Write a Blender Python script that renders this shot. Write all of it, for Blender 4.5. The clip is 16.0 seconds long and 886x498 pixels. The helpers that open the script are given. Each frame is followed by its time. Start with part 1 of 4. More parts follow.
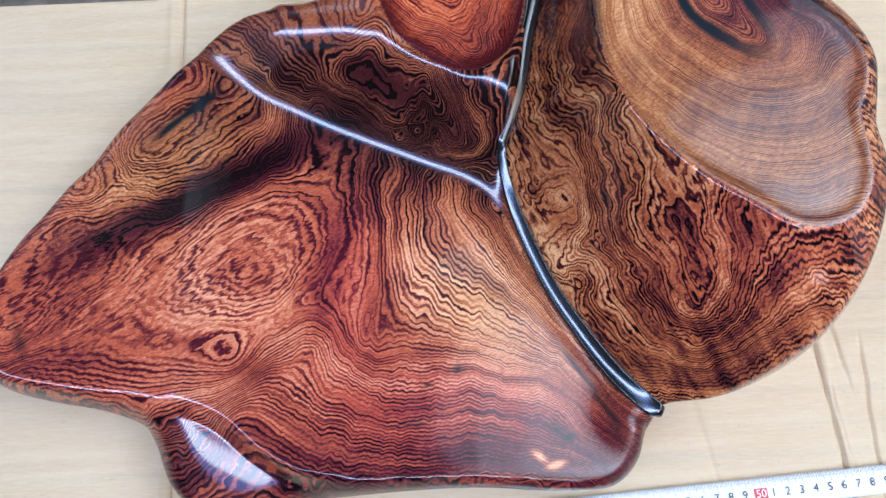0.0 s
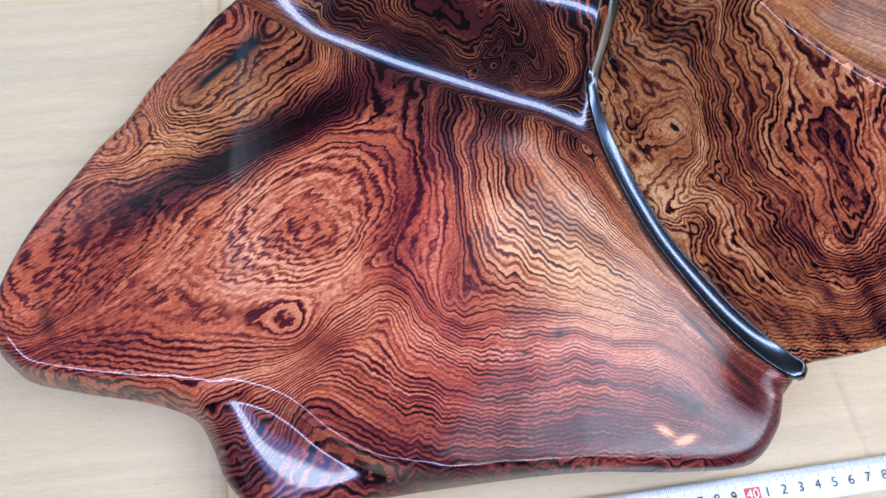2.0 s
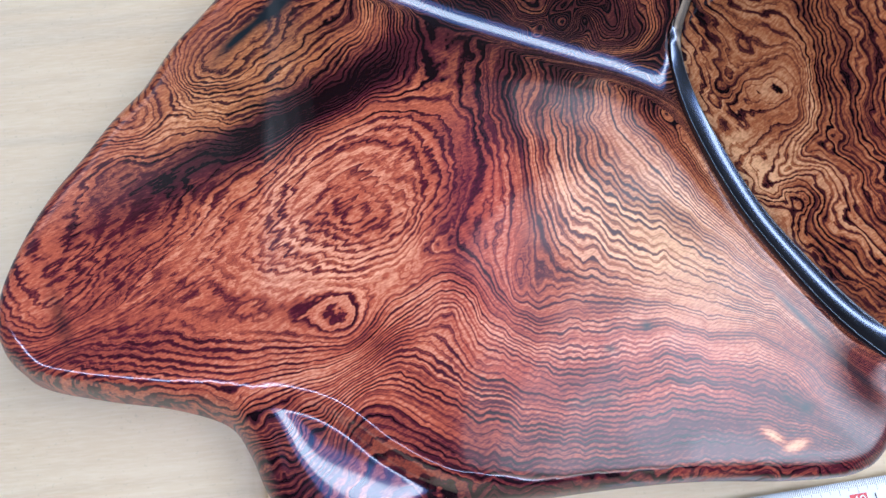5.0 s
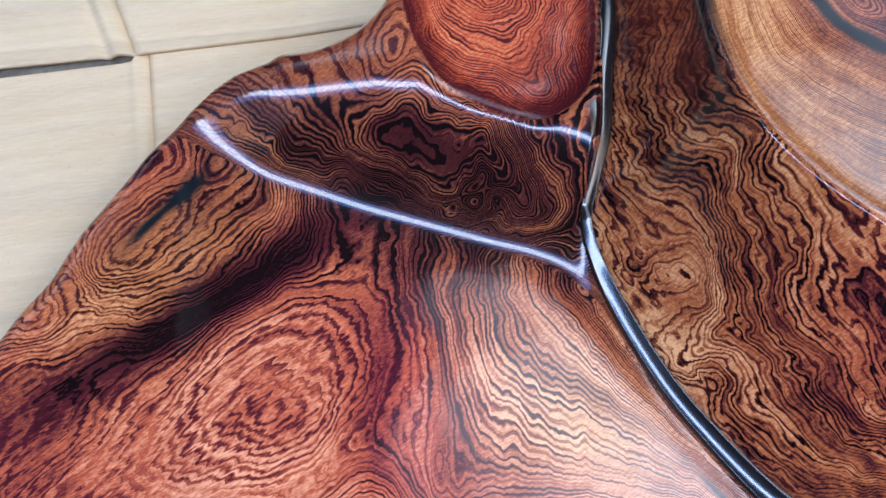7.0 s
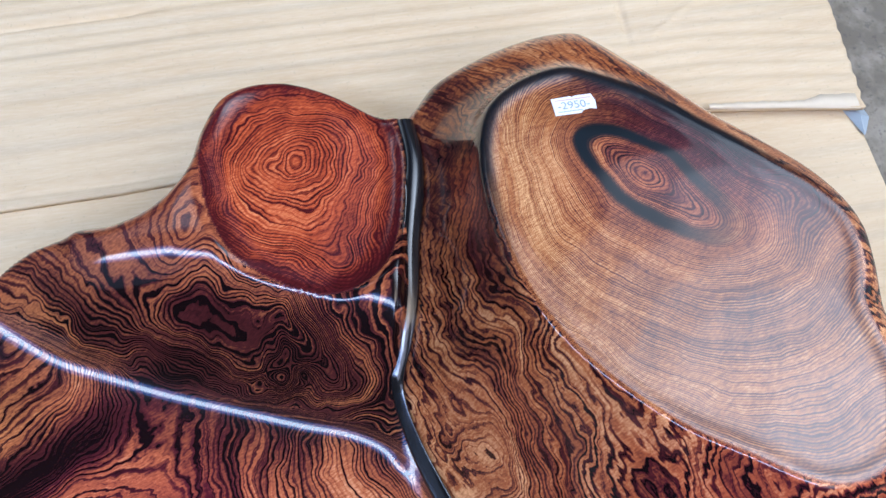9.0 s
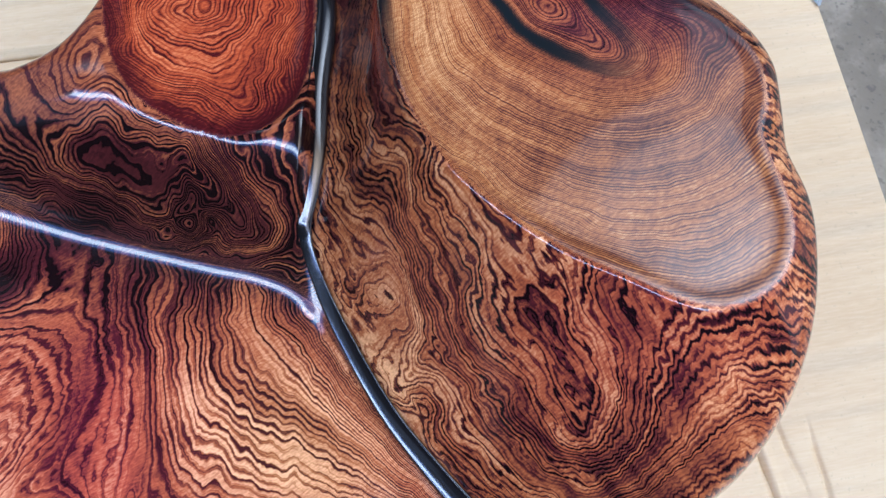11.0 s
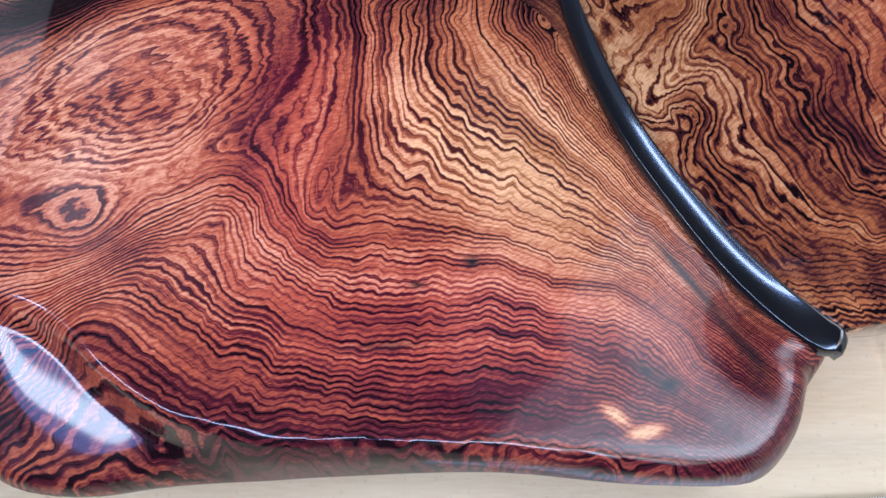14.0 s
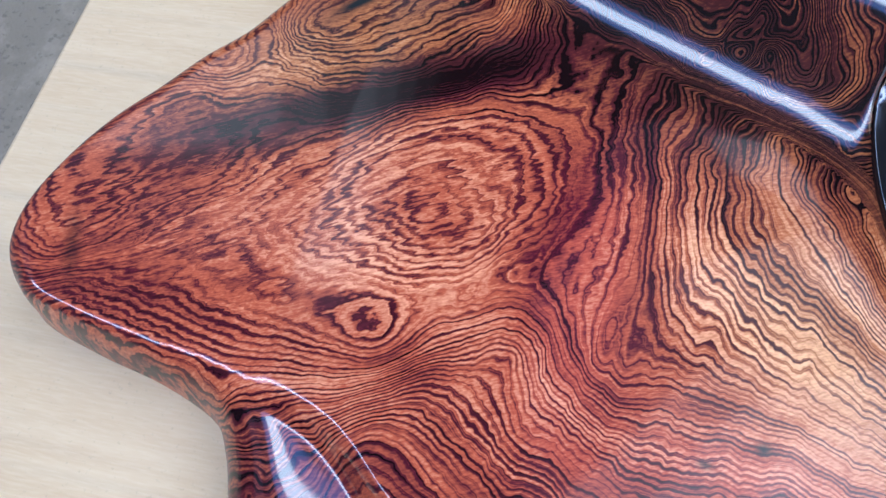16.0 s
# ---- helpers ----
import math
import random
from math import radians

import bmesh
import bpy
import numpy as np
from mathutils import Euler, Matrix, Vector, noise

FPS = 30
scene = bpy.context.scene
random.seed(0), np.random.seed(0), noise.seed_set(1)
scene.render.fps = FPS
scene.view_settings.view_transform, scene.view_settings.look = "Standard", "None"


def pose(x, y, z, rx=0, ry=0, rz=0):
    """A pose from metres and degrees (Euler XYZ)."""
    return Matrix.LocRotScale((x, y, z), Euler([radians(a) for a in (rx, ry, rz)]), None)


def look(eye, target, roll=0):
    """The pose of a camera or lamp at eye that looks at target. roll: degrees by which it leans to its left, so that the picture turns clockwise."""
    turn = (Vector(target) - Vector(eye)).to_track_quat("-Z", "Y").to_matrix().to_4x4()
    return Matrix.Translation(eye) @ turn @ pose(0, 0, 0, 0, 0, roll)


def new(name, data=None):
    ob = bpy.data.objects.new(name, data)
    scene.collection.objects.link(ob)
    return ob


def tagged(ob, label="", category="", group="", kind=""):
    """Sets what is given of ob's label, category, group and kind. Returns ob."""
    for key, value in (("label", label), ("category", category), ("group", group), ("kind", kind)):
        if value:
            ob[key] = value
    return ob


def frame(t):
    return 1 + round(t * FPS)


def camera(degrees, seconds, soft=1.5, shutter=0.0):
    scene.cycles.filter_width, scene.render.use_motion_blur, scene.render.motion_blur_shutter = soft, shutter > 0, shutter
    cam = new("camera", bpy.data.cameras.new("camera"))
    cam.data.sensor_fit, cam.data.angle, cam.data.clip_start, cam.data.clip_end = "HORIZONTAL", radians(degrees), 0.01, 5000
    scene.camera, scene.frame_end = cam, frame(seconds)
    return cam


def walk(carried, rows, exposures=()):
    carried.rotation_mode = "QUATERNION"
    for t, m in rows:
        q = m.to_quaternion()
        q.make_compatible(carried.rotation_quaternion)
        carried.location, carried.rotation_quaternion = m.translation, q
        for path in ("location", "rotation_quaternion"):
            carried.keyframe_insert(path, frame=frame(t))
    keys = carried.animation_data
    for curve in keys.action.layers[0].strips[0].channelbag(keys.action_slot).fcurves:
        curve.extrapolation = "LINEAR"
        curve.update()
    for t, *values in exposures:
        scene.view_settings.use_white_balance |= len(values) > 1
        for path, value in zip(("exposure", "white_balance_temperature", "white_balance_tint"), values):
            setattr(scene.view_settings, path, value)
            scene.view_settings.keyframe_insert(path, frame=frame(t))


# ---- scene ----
cam = camera(59.6, 16.0)
METRES, EYE, TILT, LEAN, TURN = 0.78, 0.5647, -75.0, 0.0, 0.0
ROWS = [
    (0.0, 0.0, 0.0, 0.0, 0.0, 0.0, -0.0),
    (0.5, -0.0145, 0.0312, -0.0052, 0.18, 0.1, 0.4),
    (1.0, -0.0354, 0.0531, -0.0189, 0.33, 0.57, 1.06),
    (1.5, -0.0449, 0.0823, -0.0467, 0.56, 1.23, 1.84),
    (2.0, -0.062, 0.0944, -0.0582, 0.77, 2.15, 2.49),
    (2.5, -0.0796, 0.1136, -0.0749, 0.99, 3.03, 2.84),
    (3.0, -0.0876, 0.1364, -0.0882, 1.12, 3.48, 2.93),
    (5.5, -0.1153, 0.1708, -0.0245, -0.58, 0.08, 3.62),
    (6.0, -0.1013, 0.1758, 0.0048, -1.49, 0.47, 4.48),
    (6.5, -0.0876, 0.172, 0.0292, -2.34, 1.49, 5.16),
    (7.0, -0.0764, 0.1648, 0.0472, -2.76, 3.12, 5.49),
    (7.5, -0.0592, 0.152, 0.0701, -3.17, 5.36, 5.46),
    (8.0, -0.0283, 0.1559, 0.0902, -3.47, 7.33, 5.63),
    (8.5, 0.007, 0.1679, 0.0985, -3.94, 8.55, 6.4),
    (9.0, 0.0411, 0.1705, 0.0991, -4.72, 8.68, 7.7),
    (11.5, 0.1054, 0.1793, 0.0001, -2.53, 3.99, 6.14),
    (12.0, 0.0877, 0.1765, -0.033, -0.66, 4.19, 4.04),
    (12.5, 0.0742, 0.1739, -0.0644, 1.13, 4.69, 1.85),
    (13.0, 0.0645, 0.1601, -0.0849, 2.54, 5.22, 0.06),
    (13.5, 0.0511, 0.2112, -0.1147, 3.53, 5.42, -1.05),
    (14.0, 0.0261, 0.2804, -0.1318, 4.04, 5.45, -1.87),
    (14.5, -0.0141, 0.2949, -0.1313, 4.61, 5.78, -3.1),
    (15.0, -0.0505, 0.288, -0.1202, 5.75, 6.49, -5.39),
    (15.5, -0.0736, 0.2737, -0.1035, 7.55, 7.15, -8.76),
    (16.0, -0.0808, 0.2693, -0.0877, 9.35, 7.24, -12.45),
]
walk(cam, [(t, pose(0, 0, EYE, TILT, LEAN, TURN) @ pose(METRES * x, METRES * y, METRES * z, 90 + pitch, roll, yaw)) for t, x, y, z, yaw, pitch, roll in ROWS])

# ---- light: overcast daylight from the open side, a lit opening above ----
world = bpy.data.worlds.new("overcast_sky")
world.use_nodes = True
scene.world = world
nt = world.node_tree
sky = nt.nodes.new("ShaderNodeTexSky")
sky.sky_type, sky.sun_disc = "NISHITA", False
sky.sun_elevation, sky.sun_rotation = radians(55), radians(150)
sky.dust_density, sky.ozone_density = 3.0, 2.0
nt.links.new(sky.outputs[0], nt.nodes["Background"].inputs[0])
nt.nodes["Background"].inputs[1].default_value = 0.15
scene.view_settings.exposure = -0.05


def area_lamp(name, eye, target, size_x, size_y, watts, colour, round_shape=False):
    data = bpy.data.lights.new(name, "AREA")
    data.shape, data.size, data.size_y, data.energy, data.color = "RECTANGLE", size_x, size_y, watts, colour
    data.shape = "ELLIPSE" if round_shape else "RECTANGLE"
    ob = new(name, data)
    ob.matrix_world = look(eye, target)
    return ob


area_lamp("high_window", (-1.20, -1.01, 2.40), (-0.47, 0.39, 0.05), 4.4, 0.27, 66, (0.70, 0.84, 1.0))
# added lamp just behind the window, gives the highlights a blue fringe
area_lamp("window_halo_lamp", (-1.22, -1.04, 2.45), (-0.47, 0.39, 0.05), 4.45, 0.62, 50, (0.13, 0.32, 1.0))
# added unseen lamp, gives the lobe its soft reflected glow
area_lamp("lobe_glow_lamp", (0.66, -1.50, 1.80), (0.15, 0.12, 0.13), 0.75, 0.95, 7, (0.66, 0.72, 1.0))
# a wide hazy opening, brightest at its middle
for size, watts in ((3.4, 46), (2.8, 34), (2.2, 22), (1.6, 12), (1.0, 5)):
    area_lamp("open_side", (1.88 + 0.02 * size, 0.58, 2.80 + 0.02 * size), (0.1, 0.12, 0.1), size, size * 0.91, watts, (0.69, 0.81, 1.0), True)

# added unseen lamps below the closed roof, for a hazy veil on the lacquer
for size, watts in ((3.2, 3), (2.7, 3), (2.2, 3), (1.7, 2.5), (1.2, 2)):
    area_lamp("veil_lamp", (-1.95, 2.0, 2.72 - 0.01 * size), (-1.95, 2.01, 0.0), size, size * 0.62, watts, (0.66, 0.80, 1.0), True)

# ---- materials ----
class Nodes:
    """A small helper that chains shader nodes."""

    def __init__(self, name):
        self.mat = bpy.data.materials.new(name)
        self.mat.use_nodes = True
        self.tree = self.mat.node_tree
        self.shader = self.tree.nodes["Principled BSDF"]

    def put(self, socket, value):
        if isinstance(value, bpy.types.NodeSocket):
            self.tree.links.new(value, socket)
        elif isinstance(value, (tuple, list)) and len(value) == 3 and socket.type == "RGBA":
            socket.default_value = (*value, 1)
        else:
            socket.default_value = value

    def math(self, op, a, b=0.0, clamp=False):
        n = self.tree.nodes.new("ShaderNodeMath")
        n.operation, n.use_clamp = op, clamp
        self.put(n.inputs[0], a)
        self.put(n.inputs[1], b)
        return n.outputs[0]

    def add(self, a, b):
        return self.math("ADD", a, b)

    def mul(self, a, b):
        return self.math("MULTIPLY", a, b)

    def span(self, v, lo, hi, to_lo=0.0, to_hi=1.0, smooth=True):
        n = self.tree.nodes.new("ShaderNodeMapRange")
        n.interpolation_type = "SMOOTHSTEP" if smooth else "LINEAR"
        for i, x in enumerate((v, lo, hi, to_lo, to_hi)):
            self.put(n.inputs[i], x)
        return n.outputs[0]

    def mix(self, f, a, b, blend="MIX"):
        n = self.tree.nodes.new("ShaderNodeMix")
        n.data_type, n.blend_type = "RGBA", blend
        self.put(n.inputs[0], f)
        self.put(n.inputs[6], a)
        self.put(n.inputs[7], b)
        return n.outputs[2]

    def ramp(self, v, stops):
        n = self.tree.nodes.new("ShaderNodeValToRGB")
        while len(n.color_ramp.elements) < len(stops):
            n.color_ramp.elements.new(0.5)
        for e, (p, c) in zip(n.color_ramp.elements, stops):
            e.position, e.color = p, (*c, 1)
        self.put(n.inputs[0], v)
        return n.outputs[0]

    def attr(self, name):
        n = self.tree.nodes.new("ShaderNodeAttribute")
        n.attribute_name = name
        return n.outputs["Fac"]

    def place(self, scale=(1, 1, 1), turn=0.0):
        c = self.tree.nodes.new("ShaderNodeTexCoord")
        m = self.tree.nodes.new("ShaderNodeMapping")
        r = self.tree.nodes.new("ShaderNodeMapping")
        r.inputs["Rotation"].default_value = (0, 0, radians(-turn))
        m.inputs["Scale"].default_value = scale
        self.tree.links.new(c.outputs["Object"], r.inputs[0])
        self.tree.links.new(r.outputs[0], m.inputs[0])
        return m.outputs[0]

    def noise(self, scale, detail=2.0, where=None, rough=0.5, warp=0.0):
        n = self.tree.nodes.new("ShaderNodeTexNoise")
        self.put(n.inputs["Scale"], scale)
        self.put(n.inputs["Detail"], detail)
        self.put(n.inputs["Roughness"], rough)
        self.put(n.inputs["Distortion"], warp)
        self.tree.links.new(where or self.place(), n.inputs["Vector"])
        return n.outputs["Fac"]

    def bump(self, h, strength, distance):
        n = self.tree.nodes.new("ShaderNodeBump")
        n.inputs["Strength"].default_value, n.inputs["Distance"].default_value = strength, distance
        self.put(n.inputs["Height"], h)
        self.tree.links.new(n.outputs[0], self.shader.inputs["Normal"])

    def set(self, **values):
        names = {"colour": "Base Color", "rough": "Roughness", "metal": "Metallic", "coat": "Coat Weight",
                 "coat_rough": "Coat Roughness", "spec": "Specular IOR Level"}
        for key, value in values.items():
            self.put(self.shader.inputs[names[key]], value)
        return self.mat


def wood_material(name, turn, streaks, rich):
    n = Nodes(name)
    tone, red, ink = n.attr("tone"), n.attr("redness"), n.attr("ink")
    ripple = n.add(n.noise(330, 2.0), -0.5)
    drag = n.add(n.noise(1.0, 3.0, n.place((45, 360, 60), turn)), -0.5)
    p = n.add(n.attr("phase"), n.mul(n.add(n.noise(120, 2.0), -0.5), 0.7))
    p = n.add(p, n.mul(ripple, 0.35))
    p = n.add(p, n.mul(n.add(n.noise(1.0, 2.5, n.place((95, 13, 20), -6)), -0.5), n.mul(n.attr("chatter"), 3.6)))
    p = n.add(p, n.mul(drag, n.add(n.mul(n.attr("ragged"), 2.6), 0.3)))
    sway = n.add(p, n.mul(n.noise(18, 1.0), 0.6))
    ring = n.math("FRACT", sway)
    wave = n.mul(n.span(ring, 0.0, 0.26), n.add(1.0, n.mul(n.math("POWER", ring, 1.6), -0.95)))
    spot = n.tree.nodes.new("ShaderNodeSeparateXYZ")
    n.tree.links.new(n.place((9, 9, 9)), spot.inputs[0])
    layer = n.tree.nodes.new("ShaderNodeCombineXYZ")
    n.put(layer.inputs[0], n.mul(p, 1.65))
    n.tree.links.new(spot.outputs[0], layer.inputs[1])
    n.tree.links.new(spot.outputs[1], layer.inputs[2])
    bands = n.noise(1.0, 2.5, layer.outputs[0], 0.55)
    patch = n.noise(32, 3.0)
    half = n.math("FRACT", n.add(n.mul(sway, 2.0), 0.35))
    fine = n.mul(n.span(half, 0.0, 0.3), n.add(1.0, n.mul(half, -0.8)))
    v = n.add(n.mul(wave, 0.44), n.mul(n.span(bands, 0.31, 0.69, smooth=False), 0.40))
    v = n.add(v, n.mul(fine, 0.20))
    v = n.span(v, n.span(patch, 0.3, 0.7, 0.06, 0.22), n.span(patch, 0.3, 0.7, 0.58, 0.80))
    deep = n.attr("deep")
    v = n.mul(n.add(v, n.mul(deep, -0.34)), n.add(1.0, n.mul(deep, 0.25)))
    v = n.add(v, n.mul(n.attr("mild"), n.add(0.62, n.mul(v, -1.0))))
    slow = n.tree.nodes.new("ShaderNodeCombineXYZ")
    n.put(slow.inputs[0], n.mul(p, 0.16))
    n.tree.links.new(spot.outputs[0], slow.inputs[1])
    n.tree.links.new(spot.outputs[1], slow.inputs[2])
    group = n.noise(1.0, 2.0, slow.outputs[0], 0.55)
    thin = n.tree.nodes.new("ShaderNodeCombineXYZ")
    n.put(thin.inputs[0], n.mul(p, 5.0))
    n.tree.links.new(spot.outputs[0], thin.inputs[1])
    n.tree.links.new(spot.outputs[1], thin.inputs[2])
    vein = n.noise(1.0, 2.0, thin.outputs[0], 0.6)
    calm = n.add(1.0, n.mul(n.attr("mild"), -1.0))
    v = n.mul(v, n.add(1.0, n.mul(calm, n.span(group, 0.3, 0.7, -0.40, 0.20, smooth=False))))
    v = n.add(v, n.mul(n.add(vein, -0.5), 0.40))
    fibre = n.noise(1.0, 2.0, n.place((350, 1100, 400), 25))
    v = n.mul(v, n.span(fibre, 0.3, 0.7, 0.78, 1.1, smooth=False))
    v = n.add(v, n.mul(n.attr("ragged"), n.mul(n.add(n.noise(1.0, 2.0, n.place((40, 330, 80), turn + 4)), -0.5), 0.6)))
    v = n.add(n.mul(v, n.add(n.mul(tone, 0.62), 0.36)), n.mul(n.add(tone, -0.5), 0.26))
    v = n.add(n.mul(v, 1.27), n.add(n.mul(n.add(patch, -0.5), 0.2), -0.075))
    if streaks:
        v = n.add(v, n.mul(n.add(n.noise(1.0, 2.5, n.place((16, 95, 30), turn), warp=0.6), -0.5), streaks))
    brown = n.ramp(v, [(0.0, (0.006, 0.003, 0.003)), (0.26, (0.070, 0.019, 0.018)), (0.55, (0.42, 0.182, 0.066)), (1.0, (0.95, 0.66, 0.35))])
    ruddy = n.ramp(v, [(0.0, (0.010, 0.003, 0.007)), (0.26, (0.100, 0.012, 0.029)), (0.55, (0.50, 0.112, 0.066)), (1.0, (0.95, 0.55, 0.345))])
    colour = n.mix(red, brown, ruddy)
    colour = n.mix(1.0, colour, rich, "MULTIPLY")
    colour = n.mix(ink, colour, (0.006, 0.010, 0.013))
    n.bump(n.noise(55, 1.0), 0.05, 0.002)
    return n.set(colour=colour, rough=0.35, spec=0.06, coat=n.add(1.0, n.mul(n.attr("dull"), -0.8)), coat_rough=0.07)


def resin_material():
    n = Nodes("black_resin")
    return n.set(colour=n.mix(n.noise(60, 2.0), (0.004, 0.005, 0.007), (0.012, 0.010, 0.010)), rough=0.2, spec=0.4, coat=1.0, coat_rough=0.08)


def cardboard_material():
    n = Nodes("corrugated_cardboard")
    streak = n.noise(1.0, 4.0, n.place((9, 120, 1), 3))
    flute = n.noise(1.0, 1.0, n.place((1.5, 75, 1), 2))
    weave = n.noise(1.0, 3.0, n.place((90, 700, 1), 2))
    stain = n.noise(5, 4.0)
    speck = n.noise(420, 2.0)
    c = n.mix(n.span(stain, 0.3, 0.7), (0.585, 0.425, 0.262), (0.65, 0.495, 0.318))
    c = n.mix(n.mul(n.span(streak, 0.35, 0.75), 0.5), c, (0.71, 0.575, 0.39))
    c = n.mix(n.span(flute, 0.48, 0.75, 0.0, 0.42), c, (0.48, 0.39, 0.28))
    c = n.mix(n.span(speck, 0.62, 0.75, 0.0, 0.35), c, (0.42, 0.33, 0.22))
    c = n.mix(n.span(weave, 0.35, 0.75, 0.0, 0.3), c, (0.74, 0.62, 0.44))
    n.bump(n.add(n.mul(flute, 1.0), n.mul(n.noise(160, 3.0), 0.4)), 0.25, 0.0015)
    return n.set(colour=c, rough=0.85, spec=0.2)


def torn_edge_material():
    n = Nodes("cardboard_cut_edge")
    return n.set(colour=n.mix(n.noise(300, 2.0), (0.40, 0.31, 0.2), (0.72, 0.64, 0.5)), rough=0.9)


def concrete_material():
    n = Nodes("worn_concrete")
    big, mid, grit = n.noise(3, 5.0), n.noise(28, 4.0, rough=0.65), n.noise(240, 3.0)
    c = n.mix(n.span(big, 0.3, 0.7), (0.14, 0.118, 0.088), (0.23, 0.20, 0.155))
    c = n.mix(n.span(mid, 0.45, 0.7, 0.0, 0.7), c, (0.33, 0.29, 0.23))
    c = n.mix(n.span(grit, 0.56, 0.7, 0.0, 0.5), c, (0.08, 0.07, 0.06))
    n.bump(n.add(mid, n.mul(grit, 0.5)), 0.5, 0.004)
    return n.set(colour=c, rough=0.88)


def plain_material(name, colour, rough=0.6, grain=40, spread=0.12, coat=0.0):
    n = Nodes(name)
    dark = tuple(c * (1 - spread) for c in colour)
    return n.set(colour=n.mix(n.noise(grain, 3.0), dark, colour), rough=rough, coat=coat)


WOOD = wood_material("lacquered_rosewood", 32, 0.0, (1.0, 0.775, 0.75))
LOBE_WOOD = wood_material("lacquered_dark_rosewood", -58, 0.65, (1.0, 0.80, 0.66))
OVAL_WOOD = wood_material("lacquered_golden_end_grain", 70, 0.22, (0.95, 0.84, 0.72))
ROUND_WOOD = wood_material("lacquered_red_end_grain", 60, 0.25, (0.98, 0.58, 0.42))
RESIN, CARD, CARD_EDGE, CONCRETE = resin_material(), cardboard_material(), torn_edge_material(), concrete_material()
PAPER = plain_material("white_label_paper", (0.82, 0.84, 0.86), 0.55, 200, 0.04)
INK_BLUE = plain_material("pale_printing_ink", (0.28, 0.36, 0.40), 0.6)
INK_RED = plain_material("faded_red_ink", (0.62, 0.28, 0.24), 0.6)
BLADE = plain_material("tape_blade_enamel", (0.72, 0.76, 0.76), 0.28, 60, 0.06, 0.5)
TAPE_BLACK = plain_material("tape_black_print", (0.03, 0.03, 0.035), 0.4)
TAPE_RED = plain_material("tape_red_print", (0.70, 0.06, 0.07), 0.4)
PLASTER = plain_material("dark_surround", (0.03, 0.028, 0.026), 0.9, 6, 0.3)
TORN = plain_material("torn_white_liner", (0.74, 0.62, 0.46), 0.9, 150, 0.10)
FILM = plain_material("grey_blue_film", (0.36, 0.42, 0.46), 0.35, 90, 0.3)


# ---- form of the lacquered slab, as height over its plan ----
BASE_FRONT = [(-0.325, 0.062), (-0.311, 0.047), (-0.268, 0.036), (-0.234, 0.030), (-0.207, 0.020), (-0.194, 0.004),
              (-0.182, -0.017), (-0.163, -0.032), (-0.134, -0.036), (-0.097, -0.030), (-0.030, -0.023), (0.023, -0.020),
              (0.075, -0.022), (0.113, -0.019), (0.132, -0.004), (0.139, 0.017), (0.143, 0.032)]
BASE_RIGHT = [(0.173, 0.036), (0.201, 0.047), (0.227, 0.063), (0.247, 0.086), (0.261, 0.115), (0.269, 0.142), (0.275, 0.168),
              (0.272, 0.190), (0.272, 0.212), (0.279, 0.238), (0.281, 0.262), (0.276, 0.287), (0.257, 0.319)]
BASE_BACK = [(0.238, 0.340), (0.211, 0.371), (0.193, 0.390), (0.168, 0.402), (0.142, 0.401), (0.105, 0.389), (0.077, 0.376),
             (0.063, 0.360), (0.048, 0.364), (0.029, 0.377), (0.004, 0.389), (-0.022, 0.389), (-0.043, 0.378), (-0.056, 0.356),
             (-0.063, 0.337), (-0.077, 0.326), (-0.094, 0.323), (-0.115, 0.323), (-0.139, 0.317)]
BASE_LEFT = [(-0.163, 0.306), (-0.188, 0.291), (-0.206, 0.276), (-0.224, 0.258), (-0.243, 0.232), (-0.261, 0.207),
             (-0.286, 0.173), (-0.307, 0.139), (-0.321, 0.104), (-0.326, 0.081)]
EDGE = [(-0.304, 0.071), (-0.288, 0.051), (-0.275, 0.045), (-0.244, 0.041), (-0.214, 0.039), (-0.185, 0.035), (-0.155, 0.027),
        (-0.137, 0.017), (-0.120, 0.003), (-0.097, -0.010), (-0.079, -0.014), (-0.055, -0.015), (-0.026, -0.013), (0.016, -0.013),
        (0.044, -0.014), (0.072, -0.016), (0.094, -0.016), (0.110, -0.011), (0.122, 0.004), (0.126, 0.017), (0.136, 0.029),
        (0.478, 0.029), (0.478, 0.574), (-0.096, 0.574), (-0.108, 0.309), (-0.140, 0.304), (-0.168, 0.290), (-0.196, 0.264),
        (-0.216, 0.240), (-0.229, 0.223), (-0.242, 0.197), (-0.257, 0.180), (-0.272, 0.157), (-0.286, 0.138), (-0.299, 0.111),
        (-0.306, 0.089)]
HILL = [(-0.215, 0.300), (-0.180, 0.280), (-0.161, 0.267), (-0.145, 0.257), (-0.127, 0.246), (-0.103, 0.235), (-0.077, 0.223), (-0.047, 0.211),
        (-0.009, 0.197), (0.012, 0.190), (0.028, 0.181), (0.040, 0.169), (0.048, 0.153), (0.062, 0.124), (0.080, 0.095),
        (0.101, 0.066), (0.124, 0.038), (0.287, 0.036), (0.287, 0.670), (-0.287, 0.670)]
SEAM = [(0.144, 0.028), (0.133, 0.034), (0.112, 0.056), (0.091, 0.085), (0.072, 0.116), (0.055, 0.155), (0.045, 0.184),
        (0.041, 0.207), (0.047, 0.228), (0.053, 0.249), (0.057, 0.276), (0.062, 0.300), (0.065, 0.324), (0.063, 0.350),
        (0.061, 0.373)]
